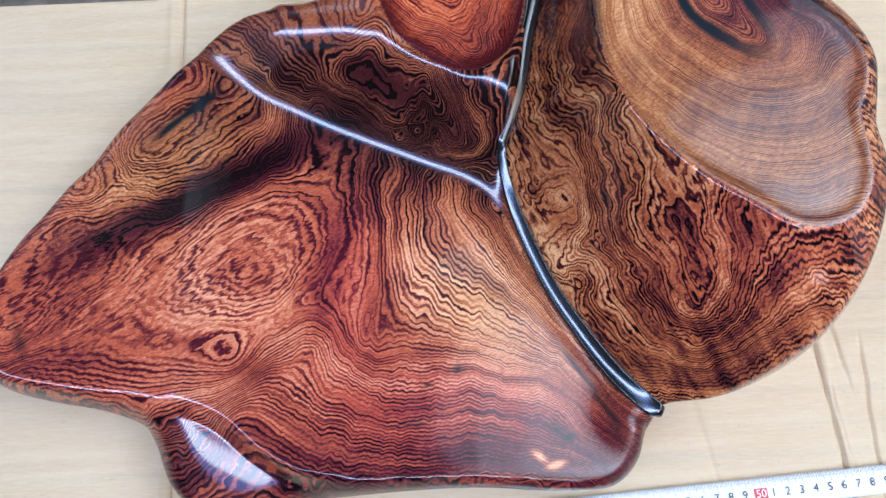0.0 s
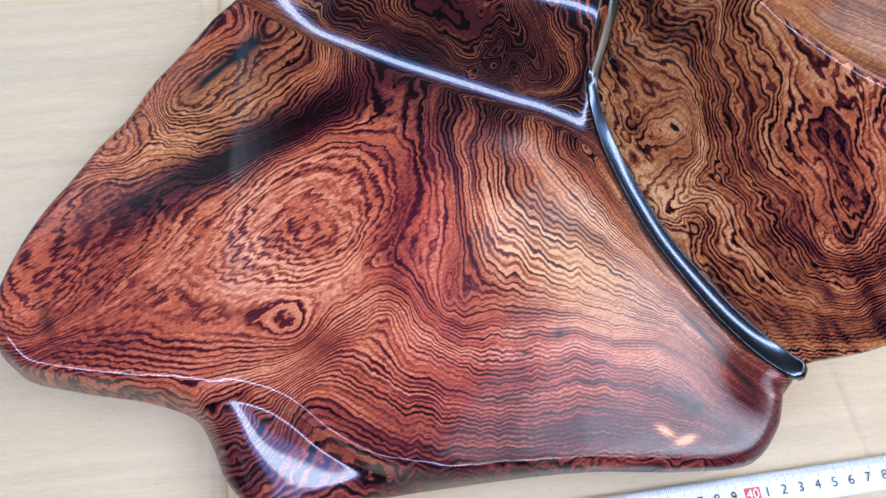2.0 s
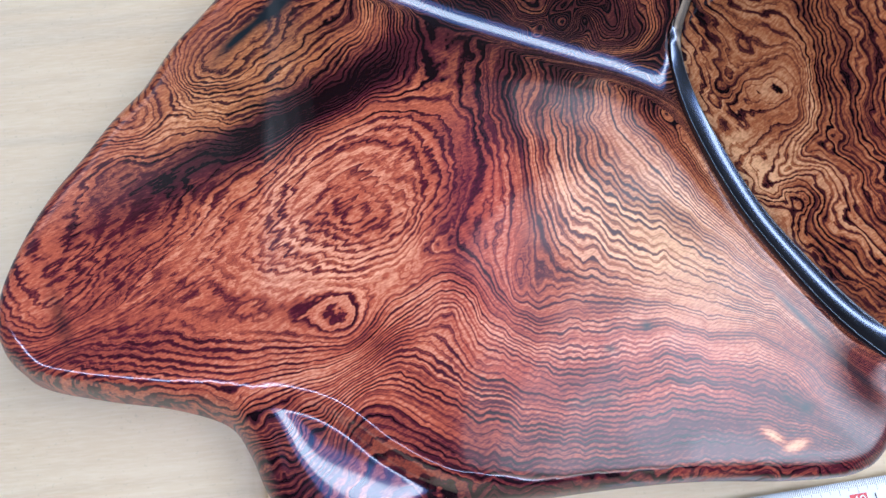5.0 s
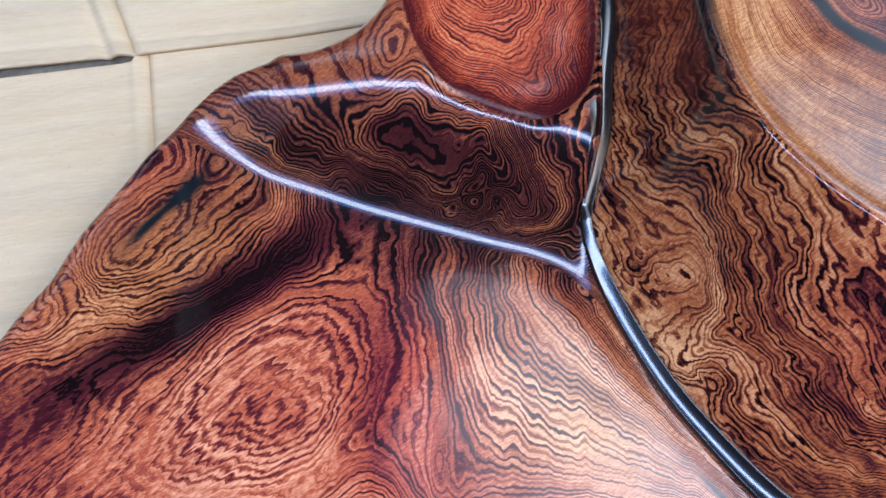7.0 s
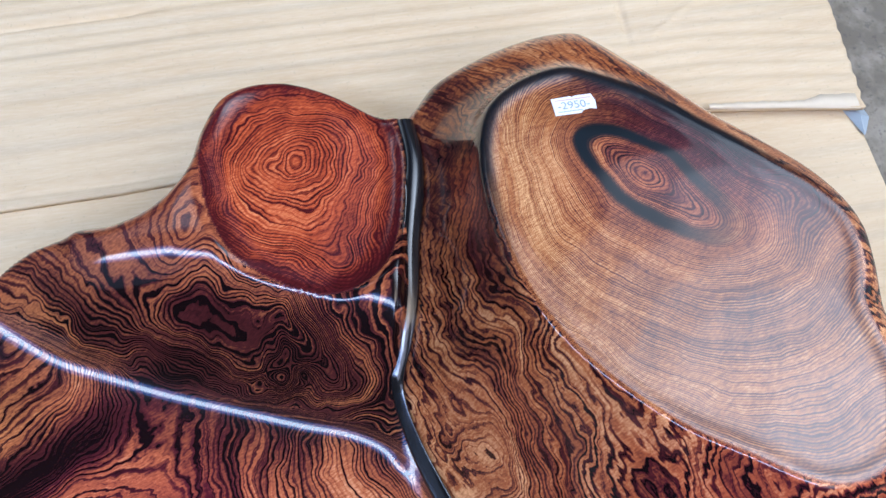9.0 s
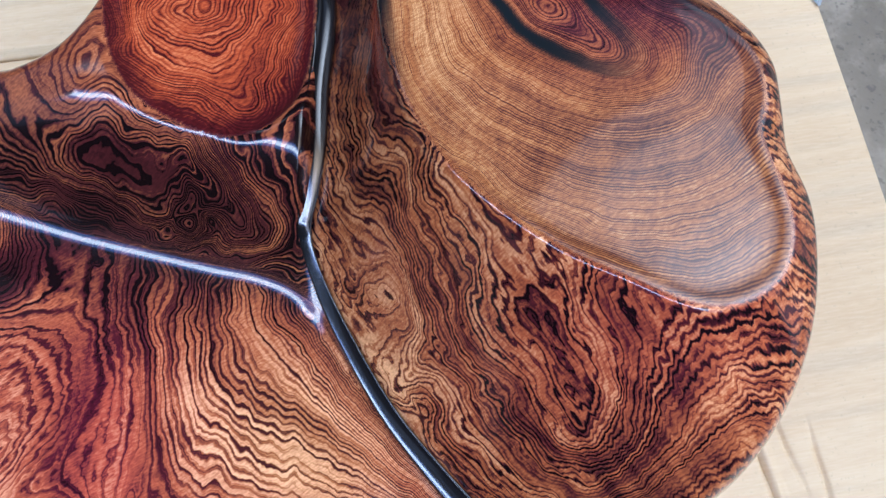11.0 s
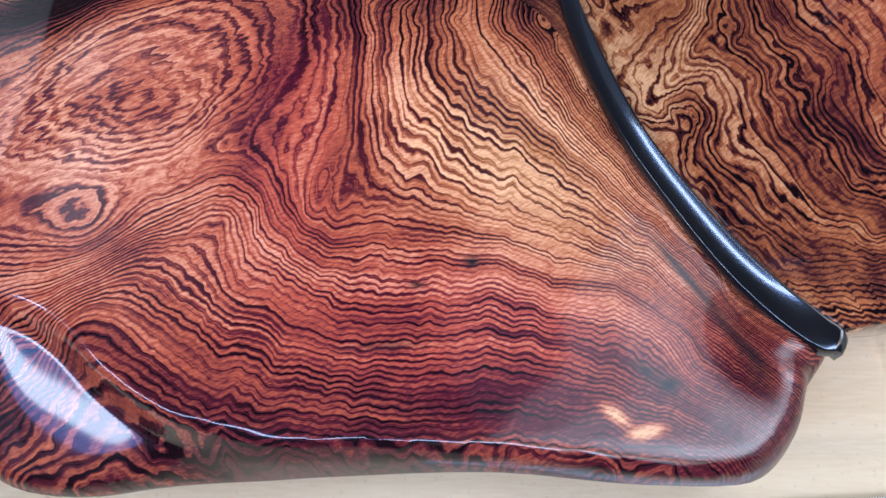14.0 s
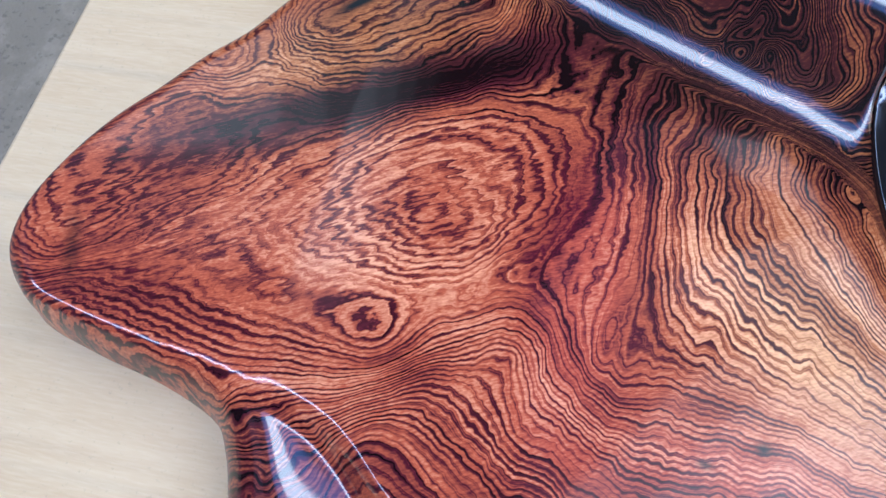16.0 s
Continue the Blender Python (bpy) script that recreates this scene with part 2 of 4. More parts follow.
OVAL = [(0.101, 0.313), (0.118, 0.327), (0.139, 0.333), (0.152, 0.329), (0.177, 0.314), (0.199, 0.293), (0.221, 0.272),
        (0.241, 0.251), (0.250, 0.234), (0.249, 0.214), (0.241, 0.195), (0.242, 0.173), (0.241, 0.152), (0.231, 0.133),
        (0.212, 0.124), (0.194, 0.126), (0.171, 0.140), (0.147, 0.156), (0.119, 0.185), (0.102, 0.216), (0.094, 0.249),
        (0.093, 0.286)]
ROUND = [(-0.047, 0.334), (-0.043, 0.352), (-0.027, 0.372), (-0.007, 0.379), (0.019, 0.377), (0.037, 0.368), (0.050, 0.353), (0.057, 0.338),
         (0.057, 0.316), (0.052, 0.288), (0.045, 0.268), (0.033, 0.256), (0.017, 0.251), (0.0, 0.254), (-0.019, 0.265),
         (-0.033, 0.278), (-0.043, 0.302)]


def spline(points, closed=True, steps=5):
    """A smooth curve through a few points of the plan."""
    p = np.array(points)
    n = len(p)
    out = []
    for i in range(n if closed else n - 1):
        a, b, c, d = (p[(i + k) % n] if closed else p[min(max(i + k, 0), n - 1)] for k in (-1, 0, 1, 2))
        for u in np.arange(steps) / steps:
            out.append(0.5 * (2 * b + (c - a) * u + (2 * a - 5 * b + 4 * c - d) * u * u + (3 * b - a - 3 * c + d) * u ** 3))
    if not closed:
        out.append(p[-1])
    return np.array(out)


def away(x, y, curve, closed=True):
    """Distance to a curve; inside a closed one it counts as positive, outside as negative."""
    best, inside = np.full(x.shape, 9.0), np.zeros(x.shape, bool)
    ends = np.roll(curve, -1, 0) if closed else curve[1:]
    for (ax, ay), (bx, by) in zip(curve, ends):
        dx, dy = bx - ax, by - ay
        u = np.clip(((x - ax) * dx + (y - ay) * dy) / (dx * dx + dy * dy + 1e-12), 0, 1)
        best = np.minimum(best, (x - ax - u * dx) ** 2 + (y - ay - u * dy) ** 2)
        if closed and ay != by:
            inside ^= ((ay > y) != (by > y)) & (x < dx * (y - ay) / dy + ax)
    best = np.sqrt(best)
    return np.where(inside, best, -best) if closed else best


BASE_CURVE = spline(BASE_FRONT + BASE_RIGHT + BASE_BACK + BASE_LEFT)
EDGE_CURVE, HILL_CURVE, OVAL_CURVE, ROUND_CURVE = spline(EDGE), spline(HILL), spline(OVAL), spline(ROUND)
SEAM_CURVE = spline(SEAM, closed=False)
LOBE_SIDE = np.concatenate([SEAM_CURVE, [(0.061, 0.7), (0.7, 0.7), (0.7, 0.028)]])


def smin(a, b, k):
    h = np.clip(0.5 + 0.5 * (b - a) / k, 0, 1)
    return b + (a - b) * h - k * h * (1 - h)


def dome(v):
    return np.sqrt(np.maximum(1 - (1 - np.clip(v, 0, 1)) ** 2, 0))


def tray_top(x, y):
    return 0.0589 - 0.1121 * x - 0.1731 * y - 0.0167 * x * x + 0.1108 * x * y + 0.368 * y * y


def oval_top(y):
    return 0.151 - 0.055 * (y - 0.23)


def round_top(x):
    return 0.097 - 0.1 * np.clip(x, -0.06, 0.06)


def fields(x, y):
    return {"base": away(x, y, BASE_CURVE), "edge": away(x, y, EDGE_CURVE), "hill": away(x, y, HILL_CURVE),
            "oval": away(x, y, OVAL_CURVE), "round": away(x, y, ROUND_CURVE), "seam": away(x, y, SEAM_CURVE, False),
            "lobe": away(x, y, LOBE_SIDE)}


def seam_height(y):
    return np.interp(y, [0.03, 0.06, 0.10, 0.15, 0.18, 0.20, 0.22, 0.24, 0.28, 0.36], [0.049, 0.0440, 0.0433, 0.0452, 0.0495, 0.056, 0.068, 0.078, 0.088, 0.092])


def height(x, y, f):
    base, edge, seam, low = f["base"] + 0.003, f["edge"], f["seam"], seam_height(y)
    inner = np.maximum(base, 0)
    # the tray and the slope behind it, up to the small round cut
    tray = tray_top(x, y) - 0.0066 * np.exp(-np.maximum(edge, 0) / 0.013) * np.clip((0.02 - x) / 0.2, 0, 1) * np.clip((0.12 - y) / 0.05, 0, 1)
    tray = tray + 0.009 * np.exp(-((x - 0.130) / 0.022) ** 2 - ((y - 0.024) / 0.022) ** 2)
    into = 0.0098 * np.log1p(np.exp(np.clip((f["hill"] - 0.0045) / 0.0098, -30, 30)))
    left = smin(tray + 1.18 * into * np.interp(y, [0.06, 0.11, 0.15, 0.175], [0.03, 0.10, 0.6, 1.0]), round_top(x) + 0.006 - np.interp(x, [-0.18, -0.12, -0.06, -0.04], [0.046, 0.024, 0.006, 0]), 0.022)
    left = smin(left, 0.108 * dome(base / np.interp(x, [-0.1, -0.05], [0.05, 0.022])), 0.006 + 0.0 * x)
    left = np.where(f["round"] > 0, np.minimum(left + 0.004, round_top(x)), left)
    left = np.where(f["round"] > 0.004, round_top(x), left)
    left = left - 0.0018 * (1 - np.exp(-(np.maximum(f["round"], 0) / 0.007) ** 2))
    # lacquer climbs to the resin in a soft fillet
    fillet = 0.004 * np.log1p(np.exp((0.010 - seam) / 0.004)) * np.interp(y, [0.035, 0.06, 0.165, 0.195], [0.1, 0.42, 0.38, 0.0])
    left = smin(left + fillet, low + 0.003 + 5.0 * seam, 0.003)
    out = np.maximum(-edge, 0)
    s = out / (out + inner + 1e-6)
    toe = np.exp(-((x + 0.132) / 0.064) ** 4) * (y < 0.06)
    step = np.clip(out / 0.0036, 0, 1)
    step = step * step * (3 - 2 * step)
    bulb = smin(0.060 + 0.07 * (x + 0.14) + 0.21 * (y - 0.02) - 0.004 * step, 0.066 * np.power(dome(inner / 0.024), 0.7), 0.012)
    steep = 1 - np.power(s, np.interp(out + inner, [0.008, 0.02], [3.0, 1.7]))
    flank = left * steep + (np.minimum(bulb, left - 0.002 * step) - left * steep) * toe
    fade = np.clip((x + 0.155) / 0.04, 0, 1) * (y > 0.2)
    left = np.where(edge < 0, flank + (left - flank) * fade, left)
    # the bulging lobe up to the large oval cut
    e, top = np.maximum(-f["oval"], 0), oval_top(y)
    u = seam / (seam + e + 1e-6)
    v = inner / (inner + e + 1e-6)
    rise = low + (top - low) * np.power(u, np.interp(y, [0.10, 0.16, 0.20, 0.27, 0.33], [1.12, 1.3, 1.40, 1.85, 1.5]) - np.interp(y, [0.10, 0.2], [0.15, 0.55]) * u)
    back = np.clip((y - 0.23) / 0.07, 0, 1)
    swell = np.power(dome(v), 0.6 + 0.15 * back + 0.9 * back * np.clip((x - 0.165) / 0.05, 0, 1))
    right = smin(rise, top * swell, np.minimum(0.012, 0.3 * e + 1e-5))
    right = right + 0.004 * np.exp(-((x - 0.222) / 0.046) ** 2 - ((y - 0.088) / 0.042) ** 2) * np.clip(e / 0.03, 0, 1) * np.clip(base / 0.015, 0, 1)
    right = top - (top - right) * (1 - np.exp(-(e / 0.0052) ** 1.7))
    right = np.where(f["oval"] > 0, top - 0.0012 * (1 - np.exp(-(f["oval"] / 0.005) ** 2)), right)
    z = np.where(f["lobe"] > 0, right, left)
    z = z - np.interp(y, [0.15, 0.18, 0.2, 0.23], [0.0032, 0.0018, 0.0018, 0.0035]) * np.exp(-(seam / 0.0040) ** 4)
    return np.where(base < 0, 3.0 * base, z)


# ---- figure of the wood: growth lines by number, traced over the plan ----
FAN_LOW = [
    (-3, [(-0.124, 0.003), (-0.082, -0.010), (-0.026, -0.012), (0.032, -0.013), (0.090, -0.017)]),
    (0, [(-0.126, 0.026), (-0.103, 0.012), (-0.064, -0.003), (-0.027, -0.005), (0.010, -0.004), (0.046, -0.005)]),
    (6, [(-0.115, 0.046), (-0.099, 0.037), (-0.067, 0.023), (-0.047, 0.016), (-0.009, 0.015), (0.029, 0.017), (0.066, 0.010), (0.102, -0.006)]),
    (9.5, [(-0.087, 0.070), (-0.081, 0.049), (-0.069, 0.035), (-0.048, 0.026), (-0.010, 0.025), (0.029, 0.027), (0.067, 0.016)]),
    (12.5, [(-0.072, 0.057), (-0.063, 0.049), (-0.050, 0.041), (-0.020, 0.035), (0.010, 0.036), (0.049, 0.035), (0.078, 0.025)]),
]
FAN_HIGH = [
    (16, [(-0.051, 0.050), (-0.031, 0.047), (-0.011, 0.047), (0.020, 0.047), (0.050, 0.041), (0.087, 0.020)]),
    (19.5, [(-0.032, 0.061), (-0.011, 0.060), (0.009, 0.057), (0.030, 0.056), (0.060, 0.051), (0.089, 0.034)]),
    (23, [(-0.049, 0.160), (-0.047, 0.120), (-0.056, 0.093), (-0.058, 0.073), (-0.045, 0.069), (-0.022, 0.071), (0.009, 0.067), (0.030, 0.064), (0.061, 0.056), (0.089, 0.038)]),
    (28, [(-0.034, 0.161), (-0.031, 0.127), (-0.024, 0.109), (-0.013, 0.097), (0.009, 0.086), (0.030, 0.076), (0.061, 0.062), (0.090, 0.045), (0.115, 0.021)]),
]
FAN_SIDE = [
    (33, [(-0.015, 0.146), (-0.003, 0.124), (0.020, 0.111), (0.042, 0.095), (0.063, 0.079), (0.092, 0.056), (0.117, 0.029)]),
    (38, [(0.004, 0.159), (0.020, 0.141), (0.038, 0.120), (0.060, 0.099), (0.083, 0.076), (0.107, 0.052)]),
    (43, [(0.023, 0.169), (0.034, 0.150), (0.050, 0.124), (0.068, 0.099), (0.093, 0.072), (0.119, 0.037)]),
    (51, [(0.038, 0.175), (0.054, 0.143), (0.073, 0.112), (0.094, 0.083), (0.121, 0.048)]),
]
EYE_GRAIN = [
    (12.8, [(-0.133, 0.122)]),
    (14.6, [(-0.158, 0.124), (-0.146, 0.138), (-0.120, 0.137), (-0.106, 0.119), (-0.120, 0.106), (-0.145, 0.106)]),
    (17.2, [(-0.188, 0.111), (-0.168, 0.142), (-0.140, 0.164), (-0.097, 0.170), (-0.088, 0.140), (-0.098, 0.115), (-0.114, 0.095), (-0.147, 0.091), (-0.178, 0.093)]),
    (20, [(-0.231, 0.093), (-0.209, 0.111), (-0.184, 0.139), (-0.153, 0.171), (-0.124, 0.188), (-0.100, 0.190), (-0.077, 0.182), (-0.068, 0.151),
            (-0.080, 0.124), (-0.095, 0.105), (-0.107, 0.085), (-0.138, 0.076), (-0.179, 0.074), (-0.209, 0.074)]),
]
LEFT_GRAIN = [
    (19, [(-0.134, 0.056), (-0.175, 0.061), (-0.213, 0.065)]),
    (16, [(-0.203, 0.046), (-0.240, 0.053), (-0.272, 0.054)]),
    (25, [(-0.282, 0.067), (-0.261, 0.092), (-0.232, 0.125)]),
    (39, [(-0.208, 0.217), (-0.185, 0.237), (-0.160, 0.258)]),
    (36.5, [(-0.222, 0.211), (-0.219, 0.199), (-0.207, 0.197), (-0.187, 0.209), (-0.167, 0.231), (-0.160, 0.247)]),
    (33.5, [(-0.228, 0.207), (-0.222, 0.193), (-0.202, 0.187), (-0.172, 0.199), (-0.145, 0.219), (-0.124, 0.234)]),
    (29.5, [(-0.232, 0.197), (-0.225, 0.179), (-0.201, 0.173), (-0.165, 0.185), (-0.138, 0.203), (-0.117, 0.226)]),
    (24.5, [(-0.252, 0.153), (-0.210, 0.160), (-0.164, 0.175), (-0.137, 0.187), (-0.110, 0.207)]),
    (34, [(-0.249, 0.179), (-0.226, 0.218), (-0.200, 0.250), (-0.179, 0.267)]),
]
SLOPE_GRAIN = [
    (0, [(-0.062, 0.260), (-0.040, 0.248), (-0.018, 0.238)]),
    (4, [(-0.066, 0.270), (-0.037, 0.260), (-0.016, 0.248), (-0.004, 0.234), (0.001, 0.227), (-0.013, 0.229), (-0.036, 0.237), (-0.064, 0.249), (-0.080, 0.261)]),
    (9, [(-0.026, 0.260), (-0.002, 0.243), (0.007, 0.228), (0.009, 0.219), (-0.009, 0.219), (-0.031, 0.229), (-0.060, 0.239), (-0.082, 0.252), (-0.103, 0.270)]),
    (14, [(-0.004, 0.253), (0.012, 0.243), (0.020, 0.226), (0.020, 0.212), (0.008, 0.206), (-0.021, 0.218), (-0.056, 0.228), (-0.090, 0.246), (-0.130, 0.271)]),
    (19, [(0.029, 0.239), (0.034, 0.219), (0.032, 0.205), (0.016, 0.200), (-0.010, 0.206), (-0.051, 0.222), (-0.094, 0.239), (-0.138, 0.262)]),
    (6, [(-0.101, 0.285), (-0.071, 0.275), (-0.041, 0.272)]), (12, [(-0.052, 0.294)]), (9, [(-0.063, 0.292), (-0.042, 0.294)]),
]
CROWN_GRAIN = [
    (20, [(-0.091, 0.240), (-0.086, 0.209), (-0.083, 0.190)]), (22, [(-0.070, 0.241), (-0.062, 0.208), (-0.060, 0.178)]),
    (26, [(-0.040, 0.230), (-0.038, 0.207), (-0.043, 0.177)]), (32, [(-0.014, 0.212), (-0.015, 0.188), (-0.023, 0.170)]),
    (39, [(0.010, 0.194), (0.004, 0.176)]), (47, [(0.027, 0.191)]), (55, [(0.046, 0.164), (0.041, 0.186)]),
]
LOBE_LOW = [
    (0, [(0.124, 0.173), (0.139, 0.140), (0.148, 0.117), (0.151, 0.099)]),
    (3, [(0.107, 0.190), (0.116, 0.163), (0.128, 0.132), (0.140, 0.108), (0.152, 0.089), (0.158, 0.084), (0.161, 0.094), (0.161, 0.115), (0.155, 0.134), (0.144, 0.153)]),
    (7, [(0.097, 0.197), (0.106, 0.163), (0.118, 0.129), (0.130, 0.103), (0.144, 0.083), (0.158, 0.074), (0.167, 0.078), (0.172, 0.094), (0.174, 0.115), (0.166, 0.134)]),
    (11, [(0.090, 0.197), (0.095, 0.165), (0.102, 0.144), (0.119, 0.111), (0.131, 0.086), (0.148, 0.069), (0.163, 0.064), (0.176, 0.071), (0.183, 0.090), (0.190, 0.104), (0.205, 0.110)]),
]
LOBE_HIGH = [
    (15, [(0.127, 0.071), (0.148, 0.058), (0.170, 0.057), (0.187, 0.067), (0.198, 0.082), (0.212, 0.093)]),
    (20, [(0.134, 0.050), (0.158, 0.048), (0.179, 0.051), (0.198, 0.061), (0.214, 0.076)]),
    (17, [(0.082, 0.124), (0.097, 0.094), (0.120, 0.070)]), (18, [(0.053, 0.214), (0.055, 0.179), (0.065, 0.143)]),
    (20.5, [(0.070, 0.128), (0.088, 0.095), (0.112, 0.064)]), (22, [(0.079, 0.162)]), (16.5, [(0.066, 0.173), (0.076, 0.145), (0.091, 0.156), (0.081, 0.179)]),
    (12, [(0.065, 0.248), (0.073, 0.288), (0.082, 0.319)]), (8, [(0.079, 0.234), (0.085, 0.275), (0.095, 0.312)]), (4, [(0.088, 0.231), (0.090, 0.269), (0.106, 0.315)]),
]
ROUND_GRAIN = [
    (0, [(0.001, 0.330)]),
    (2, [(-0.011, 0.334), (-0.001, 0.343), (0.014, 0.332), (0.003, 0.319), (-0.009, 0.322)]),
    (4, [(-0.022, 0.333), (-0.010, 0.347), (0.009, 0.347), (0.023, 0.330), (0.012, 0.310), (-0.006, 0.313), (-0.018, 0.320)]),
    (6, [(-0.029, 0.337), (-0.015, 0.355), (0.004, 0.358), (0.032, 0.346), (0.032, 0.320), (0.016, 0.296), (-0.002, 0.297), (-0.019, 0.305), (-0.030, 0.322)]),
    (9, [(-0.038, 0.334), (-0.034, 0.298), (-0.015, 0.281), (0.002, 0.274), (0.014, 0.273)]),
    (8, [(0.029, 0.296), (0.020, 0.273)]),
    (10, [(0.040, 0.309), (0.031, 0.279), (0.024, 0.260), (-0.008, 0.373), (0.036, 0.361), (0.049, 0.344)]),
    (12, [(0.050, 0.313), (0.041, 0.285), (0.032, 0.261), (-0.042, 0.316), (-0.032, 0.286), (-0.010, 0.266), (0.012, 0.256)]),
    (15, [(0.055, 0.306), (0.048, 0.273)]),
]
OVAL_INNER = [
    (0, [(0.165, 0.270)]),
    (3, [(0.152, 0.284), (0.165, 0.281), (0.181, 0.258), (0.185, 0.246), (0.167, 0.257)]),
    (6, [(0.138, 0.294), (0.160, 0.294), (0.187, 0.261), (0.197, 0.235), (0.177, 0.237), (0.151, 0.259)]),
    (10, [(0.132, 0.290), (0.137, 0.267), (0.153, 0.244), (0.175, 0.230), (0.200, 0.226), (0.212, 0.239), (0.202, 0.258), (0.183, 0.287), (0.160, 0.303), (0.141, 0.304)]),
    (16, [(0.118, 0.289), (0.121, 0.255), (0.141, 0.229), (0.169, 0.211), (0.203, 0.207), (0.228, 0.217), (0.230, 0.236)]),
]
OVAL_OUTER = [
    (22, [(0.107, 0.287), (0.107, 0.248), (0.125, 0.215), (0.156, 0.193), (0.198, 0.184), (0.226, 0.193), (0.238, 0.210)]),
    (28, [(0.099, 0.285), (0.097, 0.250), (0.110, 0.212), (0.136, 0.181), (0.171, 0.163), (0.211, 0.160), (0.233, 0.171)]),
    (34, [(0.119, 0.188), (0.147, 0.160), (0.176, 0.144), (0.210, 0.139), (0.230, 0.148)]),
    (14, [(0.166, 0.316), (0.198, 0.288), (0.224, 0.259), (0.236, 0.239)]), (18, [(0.152, 0.327), (0.177, 0.314), (0.220, 0.270), (0.246, 0.229)]),
]


def grain_field(lines, x, y):
    """Growth-ring number all over the plan, smooth between the traced lines."""
    p = np.array([(px, py, k) for k, pts in lines for px, py in pts])
    q, v = p[:, :2] * 10, p[:, 2]
    r = np.linalg.norm(q[:, None] - q[None], axis=2)
    n = len(q)
    a = np.zeros((n + 3, n + 3))
    a[:n, :n] = np.sqrt(r * r + 0.01) + np.eye(n) * -0.02
    a[:n, n], a[:n, n + 1:] = 1, q
    a[n:, :n] = a[:n, n:].T
    w = np.linalg.solve(a, np.concatenate([v, np.zeros(3)]))
    out = w[n] + w[n + 1] * x * 10 + w[n + 2] * y * 10
    for (px, py), c in zip(q, w[:n]):
        out += c * np.sqrt((x * 10 - px) ** 2 + (y * 10 - py) ** 2 + 0.01)
    return out


def drift(x, y, size, seed):
    """Smooth random unevenness over the plan, about -1 to 1, with features of that size in metres."""
    g = np.random.RandomState(seed).uniform(-1, 1, (256, 256))
    u, v = x / size + 71.3, y / size + 53.7
    i, j = np.floor(u).astype(int), np.floor(v).astype(int)
    a, b = u - i, v - j
    a, b = a * a * (3 - 2 * a), b * b * (3 - 2 * b)
    i, j, k, m = i % 256, j % 256, (i + 1) % 256, (j + 1) % 256
    return (g[i, j] * (1 - a) + g[k, j] * a) * (1 - b) + (g[i, m] * (1 - a) + g[k, m] * a) * b


def blob(x, y, cx, cy, rx, ry, turn=0.0):
    """A soft patch of the plan, 1 at its middle."""
    c, s = math.cos(radians(turn)), math.sin(radians(turn))
    u, v = (x - cx) * c + (y - cy) * s, -(x - cx) * s + (y - cy) * c
    return np.exp(-((u / rx) ** 2 + (v / ry) ** 2))


def part(name, mesh, material, parent, label=""):
    mesh.materials.clear()
    mesh.materials.append(material)
    ob = new(name, mesh)
    ob.parent = parent
    return tagged(ob, label) if label else ob


def thing(name, label, category, place=(0, 0, 0), group=""):
    ob = new(name)
    ob.location = place
    ob.empty_display_size = 0.05
    return tagged(ob, label, category, group)


def grid_mesh(name, verts, faces, normals=None, values=None):
    used = np.unique(faces)
    remap = np.full(len(verts), -1)
    remap[used] = np.arange(len(used))
    mesh = bpy.data.meshes.new(name)
    mesh.vertices.add(len(used))
    mesh.vertices.foreach_set("co", verts[used].ravel())
    f = remap[faces]
    mesh.loops.add(f.size)
    mesh.loops.foreach_set("vertex_index", f.ravel())
    mesh.polygons.add(len(f))
    mesh.polygons.foreach_set("loop_start", np.arange(len(f)) * f.shape[1])
    mesh.update(calc_edges=True)
    mesh.polygons.foreach_set("use_smooth", np.ones(len(f), bool))
    for key, v in (values or {}).items():
        mesh.attributes.new(key, "FLOAT", "POINT").data.foreach_set("value", v[used].astype(np.float32))
    mesh.validate()
    if normals is not None:
        mesh.normals_split_custom_set_from_vertices(normals[used].tolist())
    return mesh


# ---- the setting ----
def build_floor():
    bm = bmesh.new()
    bmesh.ops.create_grid(bm, x_segments=24, y_segments=24, size=4.0)
    for v in bm.verts:
        v.co.z = -0.006 + 0.002 * noise.noise(v.co * 1.7)
    mesh = bpy.data.meshes.new("floor")
    bm.to_mesh(mesh)
    bm.free()
    mesh.materials.append(CONCRETE)
    tagged(new("floor", mesh), "worn grey concrete workshop floor", "floor", kind="structure")


def wall(name, x0, x1, y0, y1, z0, z1, label, category):
    bm = bmesh.new()
    bmesh.ops.create_cube(bm, size=1.0)
    for v in bm.verts:
        v.co = Vector(((x0 + x1) / 2 + v.co.x * (x1 - x0), (y0 + y1) / 2 + v.co.y * (y1 - y0), (z0 + z1) / 2 + v.co.z * (z1 - z0)))
    mesh = bpy.data.meshes.new(name)
    bm.to_mesh(mesh)
    bm.free()
    mesh.materials.append(PLASTER)
    tagged(new(name, mesh), label, category, kind="structure")


build_floor()
# unseen walls and roof, added to block sky and keep the lacquer's reflections dark
wall("wall_south", -4.0, 4.0, -2.6, -2.45, -0.01, 3.0, "unseen plain dark wall, added to close the place", "wall")
wall("wall_west", -3.2, -3.05, -2.45, 2.85, -0.01, 1.7, "unseen plain dark wall, added to close the place", "wall")
wall("wall_north", -3.05, 4.0, 2.7, 2.85, -0.01, 3.0, "unseen plain dark wall, added to close the place", "wall")
wall("ceiling", -3.05, 0.4, -2.45, 2.7, 2.75, 2.85, "unseen dark canopy roof, added to block the sky", "ceiling")


# ---- the lacquered slab ----
STEP, INSET = 0.00125, 0.0003


